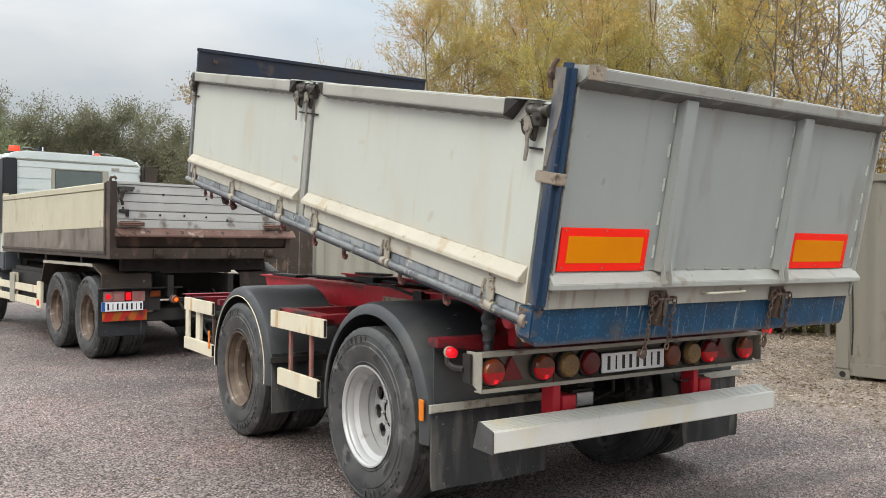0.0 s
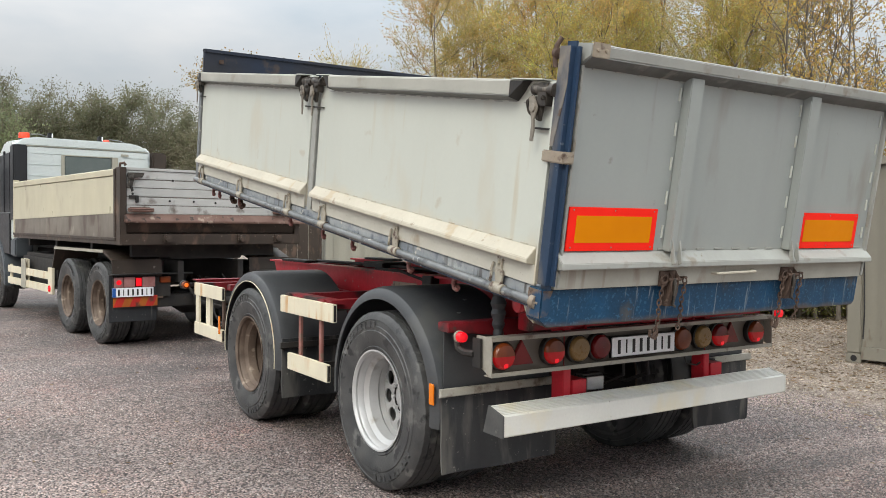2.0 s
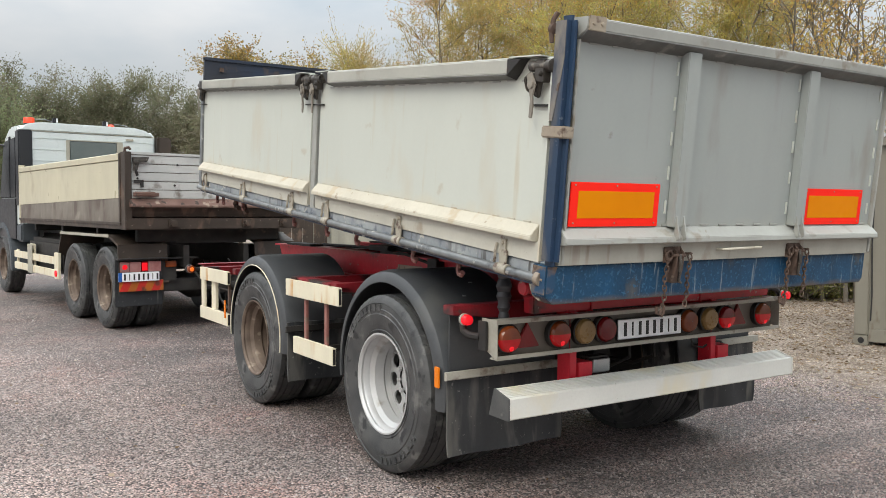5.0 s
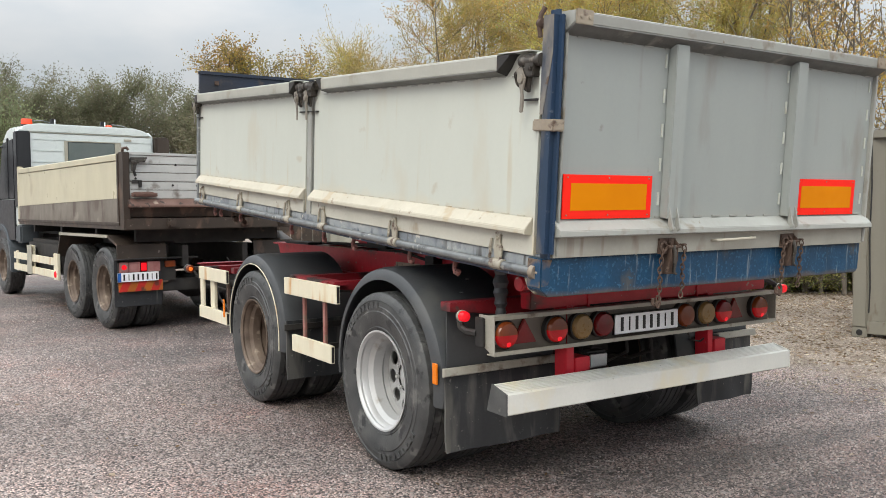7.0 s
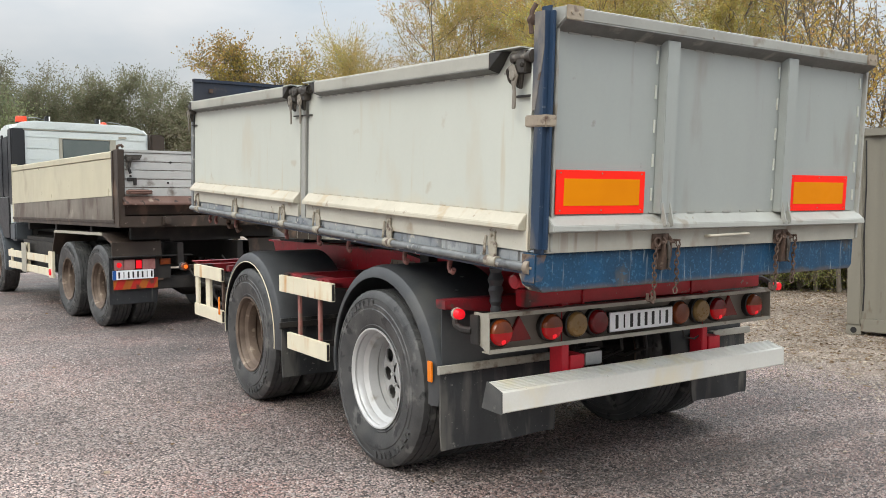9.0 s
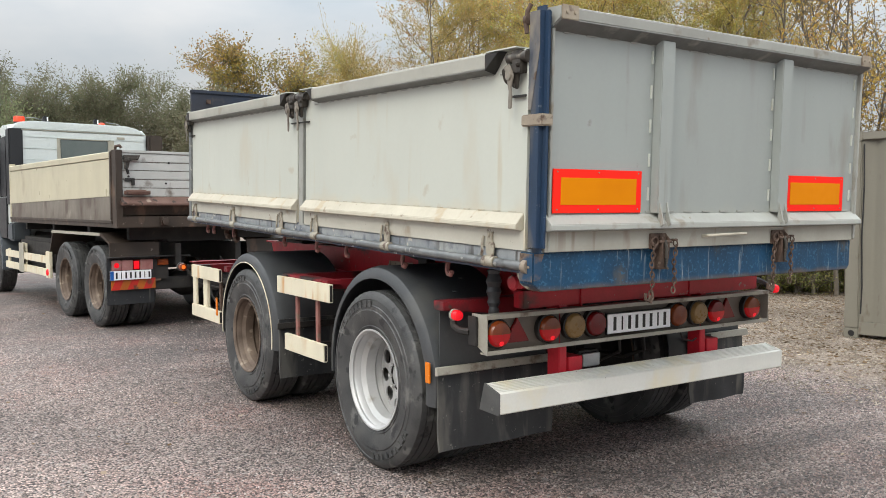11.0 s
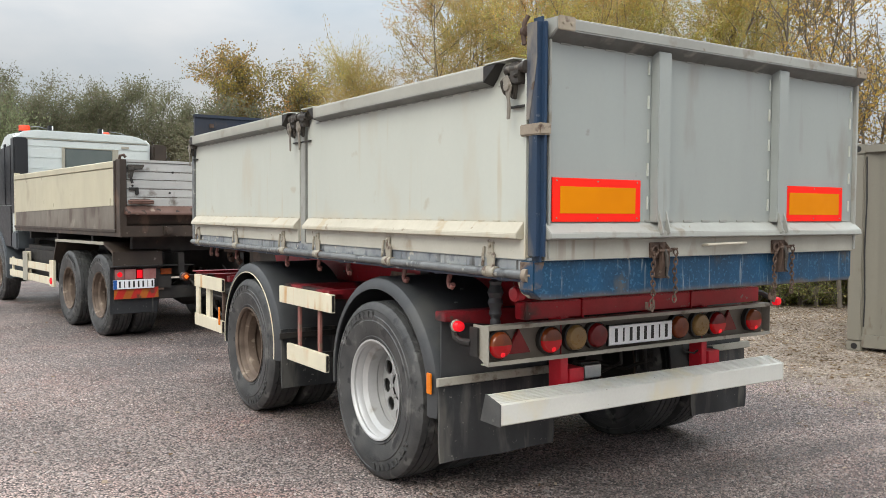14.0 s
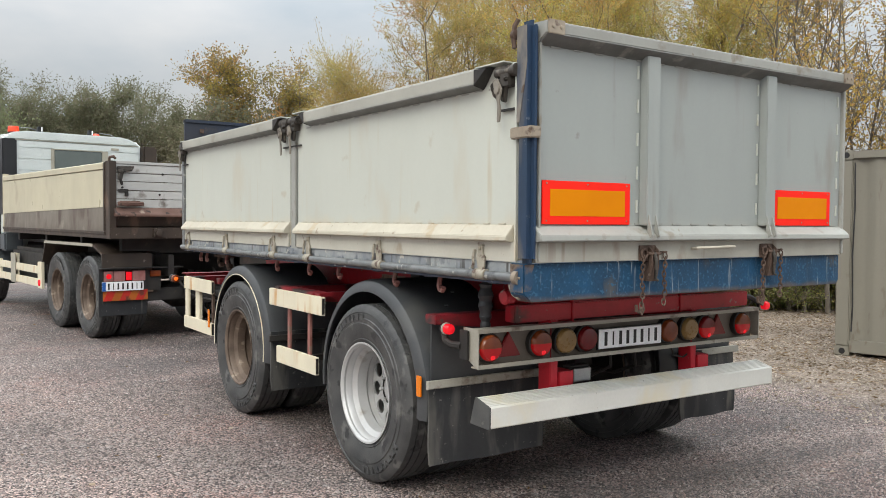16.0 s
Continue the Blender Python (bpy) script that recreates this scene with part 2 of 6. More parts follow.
    "truckrust": mat("brown_rusted_ledge", (0.10, 0.047, 0.034), (0.17, 0.10, 0.078), 6.0, 0.7, 0.1, 0.2, 60, (0.30, 0.23, 0.18), 9.0, 0.60, wear2=((0.04, 0.025, 0.02), 12.0, 0.60)),
    "truckdark": mat("dark_brown_steel", (0.038, 0.028, 0.021), (0.070, 0.050, 0.038), 3.0, 0.5, 0.1, 0.15, 60, (0.12, 0.078, 0.055), 5.0, 0.57, 0.5, wear2=((0.20, 0.165, 0.135), 20.0, 0.66)),
    "cab": mat("cab_white_paint", (0.66, 0.71, 0.70), (0.6, 0.65, 0.64), 2.0, 0.3, 0.0, 0.02, 60, (0.5, 0.52, 0.5), 5.0, 0.66),
    "cabblack": mat("cab_black_trim", (0.014, 0.015, 0.018), (0.02, 0.021, 0.024), 4.0, 0.4, 0.0, 0.04, 80),
    "cabglass": mat("cab_window_tinted", (0.11, 0.135, 0.13), (0.15, 0.17, 0.165), 2.0, 0.12, 0.0, 0.0, 60),
    "cabgrey": mat("cab_grey_blue_plastic", (0.09, 0.105, 0.12), (0.07, 0.08, 0.09), 3.0, 0.5, 0.0, 0.05, 60),
    "beacon": mat("orange_beacon", (0.9, 0.07, 0.02), (0.85, 0.06, 0.02), 5.0, 0.25, 0.0, 0.0, 90, grain=1.0),
    # grimy red paint, base also lowered for the shade beneath the body
    "redshadegrime": mat("shaded_grimy_red_paint", (0.30, 0.014, 0.024), (0.17, 0.012, 0.017), 3.0, 0.5, 0.0, 0.08, 60, (0.03, 0.018, 0.017), 3.5, 0.52, wear2=((0.10, 0.05, 0.04), 18.0, 0.66)),
    "strut": mat("faded_red_strut_paint", (0.33, 0.15, 0.13), (0.23, 0.085, 0.07), 9.0, 0.6, 0.0, 0.1, 80, (0.20, 0.13, 0.10), 14.0, 0.55),
    "latch": mat("greasy_latch_steel", (0.05, 0.044, 0.038), (0.095, 0.084, 0.072), 20.0, 0.5, 0.4, 0.3, 90, (0.20, 0.175, 0.145), 24.0, 0.60, wear2=((0.016, 0.015, 0.014), 18.0, 0.58)),
    "lever": mat("worn_lever_steel", (0.30, 0.27, 0.225), (0.19, 0.165, 0.135), 14.0, 0.5, 0.3, 0.2, 90, (0.07, 0.055, 0.045), 22.0, 0.58),
    "gatelow": mat("stained_cream_grey_strip", (0.43, 0.42, 0.365), (0.35, 0.335, 0.285), 4.0, 0.55, 0.05, 0.03, 60, (0.29, 0.25, 0.20), 6.0, 0.60, 0.5, grain=0.93, runs=((0.26, 0.21, 0.16), 15.0, 0.60)),
    "capgrey": mat("worn_plastic_end_cap", (0.055, 0.056, 0.056), (0.10, 0.10, 0.098), 7.0, 0.55, 0.0, 0.15, 80, (0.20, 0.19, 0.175), 12.0, 0.60),
    "lensclear": mat("clear_pink_lamp_lens", (0.40, 0.20, 0.19), (0.30, 0.13, 0.12), 12.0, 0.18, 0.0, 0.3, 140, spec=0.5),
    "post": mat("dark_blue_post_paint", (0.016, 0.045, 0.10), (0.028, 0.045, 0.075), 5.0, 0.5, 0.0, 0.1, 70, (0.13, 0.12, 0.105), 4.0, 0.60, 0.3, spec=0.35, wear2=((0.10, 0.12, 0.15), 26.0, 0.66)),
    "beam": mat("patchy_blue_grey_beam", (0.40, 0.42, 0.42), (0.20, 0.225, 0.255), 6.0, 0.5, 0.2, 0.1, 80, (0.085, 0.10, 0.13), 8.0, 0.56, wear2=((0.54, 0.52, 0.46), 16.0, 0.62), runs=((0.07, 0.065, 0.06), 22.0, 0.54)),
    "striplow": mat("off_white_lower_strip", (0.50, 0.485, 0.42), (0.42, 0.405, 0.345), 3.0, 0.55, 0.0, 0.03, 60, (0.34, 0.29, 0.22), 6.0, 0.58, grain=0.94, wear2=((0.18, 0.13, 0.10), 24.0, 0.68)),
    "corner": mat("mottled_rusty_corner", (0.24, 0.18, 0.125), (0.14, 0.095, 0.07), 10.0, 0.7, 0.05, 0.2, 80, (0.014, 0.055, 0.115), 7.0, 0.50, wear2=((0.06, 0.035, 0.026), 16.0, 0.60)),
    "postface": mat("mottled_beige_post_face", (0.27, 0.24, 0.20), (0.19, 0.17, 0.145), 6.0, 0.6, 0.05, 0.1, 80, (0.045, 0.058, 0.085), 5.0, 0.54, 0.4, wear2=((0.10, 0.07, 0.05), 18.0, 0.64)),
    "railgrey": mat("stained_grey_rail", (0.42, 0.415, 0.365), (0.345, 0.34, 0.30), 2.5, 0.5, 0.05, 0.02, 50, (0.29, 0.27, 0.22), 4.0, 0.58, grain=0.95),
    "amberdirty": mat("grimy_amber_board", (0.46, 0.125, 0.01), (0.34, 0.10, 0.012), 6.0, 0.5, 0.0, 0.02, 90, (0.12, 0.06, 0.03), 9.0, 0.58),
    "reddirty": mat("grimy_red_stripe", (0.55, 0.022, 0.014), (0.40, 0.02, 0.014), 6.0, 0.5, 0.0, 0.02, 90, (0.14, 0.03, 0.02), 9.0, 0.58),
    "greyboard": mat("marker_frame_grey", (0.42, 0.40, 0.33), (0.36, 0.34, 0.28), 4.0, 0.5, 0.1, 0.05, 60),
    "box": mat("container_olive_grey", (0.215, 0.2, 0.162), (0.185, 0.172, 0.14), 1.5, 0.55, 0.0, 0.04, 40, (0.14, 0.115, 0.085), 9.0, 0.64, 0.3, grain=0.95),
    "box2": mat("container_beige", (0.36, 0.345, 0.29), (0.3, 0.29, 0.24), 1.5, 0.55, 0.0, 0.06, 40, (0.2, 0.16, 0.12), 5.0, 0.64, 0.3),
}


# ---- mesh helpers ----
class Form:
    """Points and faces of one part."""

    def __init__(self):
        self.v, self.f = [], []

    def add(self, pts, faces):
        k = len(self.v)
        self.v += [tuple(q) for q in pts]
        self.f += [tuple(k + i for i in face) for face in faces]
        return self

    def box(self, x0, x1, y0, y1, z0, z1):
        pts = [(x, y, z) for x in (x0, x1) for y in (y0, y1) for z in (z0, z1)]
        return self.add(pts, [(0, 1, 3, 2), (4, 6, 7, 5), (0, 4, 5, 1), (2, 3, 7, 6), (0, 2, 6, 4), (1, 5, 7, 3)])

    def prism(self, outline, axis, lo, hi):
        """outline: points in the plane across axis ('x': y, z; 'y': x, z; 'z': x, y), anticlockwise or not."""
        put = {"x": lambda a, b, c: (c, a, b), "y": lambda a, b, c: (a, c, b), "z": lambda a, b, c: (a, b, c)}[axis]
        n = len(outline)
        pts = [put(a, b, lo) for a, b in outline] + [put(a, b, hi) for a, b in outline]
        return self.add(pts, [tuple(range(n)), tuple(range(2 * n - 1, n - 1, -1))] + [(i, i + n, (i + 1) % n + n, (i + 1) % n) for i in range(n)])

    def tube(self, path, r, n=8, cap=True):
        pts, faces = [], []
        path = [Vector(q) for q in path]
        side = None
        for i, q in enumerate(path):
            d = (path[min(i + 1, len(path) - 1)] - path[max(i - 1, 0)]).normalized()
            if side is None:
                side = d.orthogonal().normalized()
            side = (side - d * side.dot(d)).normalized()
            up = d.cross(side)
            rad = r[i] if isinstance(r, (list, tuple)) else r
            pts += [q + rad * (math.cos(a) * side + math.sin(a) * up) for a in (2 * math.pi * j / n for j in range(n))]
        for i in range(len(path) - 1):
            faces += [(i * n + j, i * n + (j + 1) % n, (i + 1) * n + (j + 1) % n, (i + 1) * n + j) for j in range(n)]
        if cap:
            faces += [tuple(range(n - 1, -1, -1)), tuple(range((len(path) - 1) * n, len(path) * n))]
        return self.add(pts, faces)

    def lathe(self, profile, centre, axis="x", n=32, closed=False):
        """profile: (radius, distance along the axis)."""
        put = {"x": lambda r, a, h: (h, r * math.cos(a), r * math.sin(a)), "y": lambda r, a, h: (r * math.cos(a), h, r * math.sin(a)),
               "z": lambda r, a, h: (r * math.cos(a), r * math.sin(a), h)}[axis]
        c = Vector(centre)
        pts = [c + Vector(put(r, 2 * math.pi * j / n, h)) for r, h in profile for j in range(n)]
        rows = len(profile)
        faces = [(i * n + j, i * n + (j + 1) % n, (i + 1) % rows * n + (j + 1) % n, (i + 1) % rows * n + j)
                 for i in range(rows if closed else rows - 1) for j in range(n)]
        if not closed:
            faces += [tuple(range(n)), tuple(range((rows - 1) * n, rows * n))]
        return self.add(pts, faces)

    def turned(self, m):
        self.v = [tuple(m @ Vector(q)) for q in self.v]
        return self


def mesh_of(name, form, material, bevel=0.0, smooth=True):
    me = bpy.data.meshes.new(name)
    me.from_pydata(form.v, [], form.f)
    bm = bmesh.new()
    bm.from_mesh(me)
    bmesh.ops.recalc_face_normals(bm, faces=bm.faces)
    if bevel:
        edges = [e for e in bm.edges if len(e.link_faces) == 2 and e.calc_face_angle(0) > 0.6]
        bmesh.ops.bevel(bm, geom=edges, offset=bevel, segments=2, affect="EDGES", clamp_overlap=True)
    bm.to_mesh(me)
    bm.free()
    me.materials.append(material)
    if smooth:
        me.shade_smooth()
        me.set_sharp_from_angle(angle=radians(35))
    return me


def part(name, form, material, parent, label="", bevel=0.0, at=(0, 0, 0), smooth=True):
    """One mesh object under a thing or under a part; form may be a mesh that is shared."""
    me = form if isinstance(form, bpy.types.Mesh) else mesh_of(name, form, material, bevel, smooth)
    ob = new(name, me)
    ob.parent, ob.location = parent, at
    if label:
        ob["label"] = label
    return ob


def thing(name, label, category, m=None, group="", kind=""):
    ob = new(name)
    ob.empty_display_size = 0.2
    if m is not None:
        ob.matrix_world = m
    return tagged(ob, label, category, group, kind)


def F():
    return Form()

# ---- ground ----
def ground_material():
    m = bpy.data.materials.new("worn_gravel_asphalt")
    m.use_nodes = True
    n, l = m.node_tree.nodes, m.node_tree.links
    b = n["Principled BSDF"]
    co = n.new("ShaderNodeTexCoord")

    def noise_at(s, detail=4.0):
        t = n.new("ShaderNodeTexNoise")
        t.inputs["Scale"].default_value, t.inputs["Detail"].default_value = s, detail
        l.new(co.outputs["Object"], t.inputs["Vector"])
        return t.outputs["Fac"]

    def ramp(fac, lo, hi, a=0.0, c=1.0):
        r = n.new("ShaderNodeMapRange")
        for key, val in (("From Min", lo), ("From Max", hi), ("To Min", a), ("To Max", c)):
            r.inputs[key].default_value = val
        l.new(fac, r.inputs["Value"])
        return r.outputs["Result"]

    def math_node(op, a, c):
        x = n.new("ShaderNodeMath")
        x.operation = op
        for i, val in enumerate((a, c)):
            if isinstance(val, float):
                x.inputs[i].default_value = val
            else:
                l.new(val, x.inputs[i])
        return x.outputs[0]

    def mix(fac, a, c, mode="MIX"):
        x = n.new("ShaderNodeMix")
        x.data_type, x.blend_type = "RGBA", mode
        if isinstance(fac, float):
            x.inputs["Factor"].default_value = fac
        else:
            l.new(fac, x.inputs["Factor"])
        for sock, val in (("A", a), ("B", c)):
            if isinstance(val, tuple):
                x.inputs[sock].default_value = (*val, 1)
            else:
                l.new(val, x.inputs[sock])
        return x.outputs["Result"]

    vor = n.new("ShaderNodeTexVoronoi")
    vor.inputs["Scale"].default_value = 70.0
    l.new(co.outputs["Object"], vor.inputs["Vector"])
    sep = n.new("ShaderNodeSeparateColor")
    l.new(vor.outputs["Color"], sep.inputs["Color"])
    vor2 = n.new("ShaderNodeTexVoronoi")
    vor2.inputs["Scale"].default_value = 44.0
    l.new(co.outputs["Object"], vor2.inputs["Vector"])
    sep2 = n.new("ShaderNodeSeparateColor")
    l.new(vor2.outputs["Color"], sep2.inputs["Color"])
    # asphalt with reddish and grey chips
    base = mix(ramp(noise_at(0.35), 0.38, 0.62), (0.345, 0.280, 0.254), (0.470, 0.384, 0.350))
    base = mix(ramp(noise_at(1.1, 6.0), 0.48, 0.68), base, mix(1.0, base, (0.98, 0.80, 0.78), "MULTIPLY"))
    base = mix(ramp(noise_at(0.7, 5.0), 0.58, 0.44), base, mix(1.0, base, (0.80, 0.83, 0.84), "MULTIPLY"))
    base = mix(ramp(noise_at(4.0), 0.3, 0.75), base, mix(1.0, base, (0.8, 0.8, 0.8), "MULTIPLY"))
    base = mix(ramp(sep.outputs["Red"], 0.0, 1.0), mix(1.0, base, (0.40, 0.39, 0.40), "MULTIPLY"), mix(1.0, base, (1.72, 1.66, 1.63), "MULTIPLY"))
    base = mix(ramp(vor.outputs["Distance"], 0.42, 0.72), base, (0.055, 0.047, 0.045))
    base = mix(ramp(sep2.outputs["Green"], 0.9, 0.97), base, (0.36, 0.32, 0.30))
    # darker hollows between clumps of chips
    base = mix(ramp(noise_at(17.0, 5.0), 0.56, 0.70), base, mix(1.0, base, (0.52, 0.50, 0.50), "MULTIPLY"))
    base = mix(ramp(noise_at(9.0, 5.0), 0.60, 0.72), base, mix(1.0, base, (1.30, 1.26, 1.24), "MULTIPLY"))
    # verge of pale gravel and leaf litter towards the containers
    spl = n.new("ShaderNodeSeparateXYZ")
    l.new(co.outputs["Object"], spl.inputs["Vector"])
    line = math_node("ADD", spl.outputs["X"], math_node("MULTIPLY", spl.outputs["Y"], 0.12))
    edge = math_node("ADD", line, ramp(noise_at(0.9, 6.0), 0.0, 1.0, -1.3, 1.3))
    verge = ramp(edge, 3.5, 4.6)
    pale = mix(ramp(sep2.outputs["Red"], 0.0, 1.0), (0.17, 0.132, 0.105), (0.42, 0.352, 0.29))
    pale = mix(ramp(noise_at(2.5), 0.4, 0.7), pale, mix(1.0, pale, (0.6, 0.56, 0.5), "MULTIPLY"))
    col = mix(verge, base, pale)
    # damp strip behind the trailer, the darkening running on beneath it, broken up along the wheel tracks
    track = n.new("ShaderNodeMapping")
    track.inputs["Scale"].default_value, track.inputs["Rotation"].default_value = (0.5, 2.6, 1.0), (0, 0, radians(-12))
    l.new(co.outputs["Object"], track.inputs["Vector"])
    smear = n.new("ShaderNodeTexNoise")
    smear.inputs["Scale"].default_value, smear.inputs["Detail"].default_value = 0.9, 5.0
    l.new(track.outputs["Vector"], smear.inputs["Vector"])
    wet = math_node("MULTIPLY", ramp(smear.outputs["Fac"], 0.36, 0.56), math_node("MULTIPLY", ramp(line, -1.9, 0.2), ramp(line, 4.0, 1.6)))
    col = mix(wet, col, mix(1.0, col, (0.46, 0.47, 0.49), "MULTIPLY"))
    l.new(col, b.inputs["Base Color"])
    l.new(ramp(wet, 0.0, 1.0, 0.82, 0.45), b.inputs["Roughness"])
    hgt = math_node("ADD", vor.outputs["Distance"], math_node("MULTIPLY", vor2.outputs["Distance"], 0.9))
    hgt = math_node("ADD", hgt, math_node("MULTIPLY", noise_at(16.0, 5.0), -2.2))
    bp = n.new("ShaderNodeBump")
    bp.inputs["Strength"].default_value, bp.inputs["Distance"].default_value, bp.invert = 1.0, 0.014, True
    l.new(hgt, bp.inputs["Height"])
    l.new(bp.outputs["Normal"], b.inputs["Normal"])
    return m


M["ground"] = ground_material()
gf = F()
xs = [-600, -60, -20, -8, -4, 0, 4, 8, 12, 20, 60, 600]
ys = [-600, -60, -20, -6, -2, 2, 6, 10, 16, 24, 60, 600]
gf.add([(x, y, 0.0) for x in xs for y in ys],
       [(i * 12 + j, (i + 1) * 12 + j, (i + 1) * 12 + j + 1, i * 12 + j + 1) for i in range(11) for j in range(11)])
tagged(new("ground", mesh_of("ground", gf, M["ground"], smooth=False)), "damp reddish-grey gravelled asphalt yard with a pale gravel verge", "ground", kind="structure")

# ---- wheels ----
R_TYRE, R_RIM = 0.537, 0.302


def tyre_form():
    """Outer face towards -x, at x = 0; 0.29 wide; five ribs and notched shoulders."""
    w, prof = 0.29, []
    side = [(R_RIM - 0.012, 0.035), (R_RIM + 0.004, 0.014), (R_RIM + 0.022, 0.008), (R_RIM + 0.026, 0.012), (R_RIM + 0.06, 0.002), (0.42, -0.006), (0.425, -0.001),
            (0.45, -0.003), (0.455, 0.002), (0.485, 0.006), (0.488, 0.002), (0.507, 0.008), (0.520, 0.016)]
    prof += side
    edges = [0.028, 0.066, 0.074, 0.112, 0.120, 0.170, 0.178, 0.216, 0.224, 0.262]
    for i, e in enumerate(edges):
        top = R_TYRE - 0.004 * abs(e / w - 0.5) * 2
        prof.append((top, e) if i % 2 == 0 else (top, e))
        if i % 2 == 1 and i < len(edges) - 1:
            prof += [(top - 0.014, e + 0.002), (top - 0.014, e + 0.006)]
    prof += [(r, w - h) for r, h in reversed(side)]
    f = F().lathe(prof, (0, 0, 0), "x", 160, True)
    # shoulder notches: one step in three of the outermost rows dips in
    for row in (12, 13, 14, len(prof) - 15, len(prof) - 14, len(prof) - 13):
        for j in range(160):
            if j % 3 < 1:
                x, y, z = f.v[row * 160 + j]
                f.v[row * 160 + j] = (x, y * 0.992, z * 0.992)
    for g in range(2):
        for k in range(9):
            a = g * math.pi + 0.35 + k * 0.125
            wd = 0.018 if k % 3 else 0.009
            ca, sa = math.cos(a), math.sin(a)
            ring = [(r * ca - t * sa, r * sa + t * ca) for r, t in ((0.44, -wd), (0.44, wd), (0.478, wd), (0.478, -wd))]
            f.prism(ring, "x", -0.0075, 0.004)
    return f


def rim_form(inner):
    """Dished wheel with ten round holes; lip at x = 0.012."""
    R = R_RIM
    f = F().lathe([(R - 0.018, 0.02), (R - 0.006, 0.006), (R + 0.004, 0.006), (R + 0.002, 0.014), (R - 0.012, 0.03), (R - 0.022, 0.045), (R - 0.026, 0.075), (R - 0.052, 0.098), (R - 0.056, 0.16), (R - 0.04, 0.178),
                   (R - 0.044, 0.215), (R - 0.06, 0.222), (R - 0.035, 0.235), (R - 0.02, 0.28), (R - 0.012, 0.28), (R - 0.03, 0.225), (R - 0.035, 0.15), (R - 0.016, 0.12), (R - 0.014, 0.04)],
                  (0, 0, 0), "x", 64, True)
    ro, ri, x0 = R - 0.05, 0.095, 0.212
    holes, seg = 10, 12
    for k in range(holes):
        a0, a1 = 2 * math.pi * k / holes, 2 * math.pi * (k + 1) / holes
        am, rc, rh = (a0 + a1) / 2, 0.194, 0.045
        border = []
        for i in range(seg):
            border.append((ro, a0 + (a1 - a0) * i / seg))
        border += [(ro + (ri - ro) * i / 6, a1) for i in range(6)]
        border += [(ri, a1 - (a1 - a0) * i / seg) for i in range(seg)]
        border += [(ri + (ro - ri) * i / 6, a0) for i in range(6)]
        nb = len(border)
        cy, cz = rc * math.cos(am), rc * math.sin(am)
        pts = [(x0 - 0.02 * (ro - r) / (ro - ri), r * math.cos(a), r * math.sin(a)) for r, a in border]
        for depth in (0.0, 0.012):
            for r, a in border:
                y, z = r * math.cos(a) - cy, r * math.sin(a) - cz
                d = math.hypot(y, z)
                pts.append((x0 - 0.006 + depth, cy + y / d * rh, cz + z / d * rh))
        f.add(pts, [(i, (i + 1) % nb, nb + (i + 1) % nb, nb + i) for i in range(nb)] + [(nb + i, nb + (i + 1) % nb, 2 * nb + (i + 1) % nb, 2 * nb + i) for i in range(nb)])
    return f


def hub_form():
    f = F().lathe([(0.02, 0.178), (0.055, 0.181), (0.066, 0.19), (0.075, 0.203), (0.098, 0.206), (0.104, 0.235)], (0, 0, 0), "x", 32)
    for k in range(10):
        a = 2 * math.pi * (k + 0.5) / 10
        f.lathe([(0.012, 0.184), (0.013, 0.187), (0.013, 0.206)], (0, 0.1125 * math.cos(a), 0.1125 * math.sin(a)), "x", 6)
    return f


TYRE = mesh_of("tyre", tyre_form(), M["rubber"])
RIM = mesh_of("rim", rim_form(False), M["rim"])
RIM_BROWN = mesh_of("rim_brown", rim_form(False), M["rimbrown"])
DRUM = mesh_of("brake_drum", F().lathe([(0.1, 0.25), (0.21, 0.252), (0.215, 0.27), (0.215, 0.48), (0.1, 0.485)], (0, 0, 0), "x", 32), M["dark"])
HUB = mesh_of("wheel", hub_form(), M["rim"])
HUB_BROWN = mesh_of("wheel_brown", hub_form(), M["rimbrown"])


def wheel(parent, x, y, sign, brown, twin=True, label="", turn=0.0):
    """A wheel, doubled inwards where twin; sign -1: on the -x side. x is the outer face."""
    hub = part("wheel", HUB_BROWN if brown else HUB, None, parent, label, at=(x, y, R_TYRE))
    hub.rotation_euler = (radians(turn), 0, 0 if sign < 0 else math.pi)
    part("tyre", TYRE, None, hub)
    part("brake_drum", DRUM, None, hub)
    part("rim", RIM_BROWN if brown else RIM, None, hub)
    if twin:
        for name, me in (("tyre", TYRE), ("rim", RIM_BROWN)):
            ob = part(name, me, None, hub, at=(0.62, 0, 0))
            ob.rotation_euler = (0, 0, math.pi)
    return hub


# ---- trailer ----
trailer = thing("tipper_trailer", "two-axle tipper trailer with red chassis and grey-blue tipping body", "trailer")

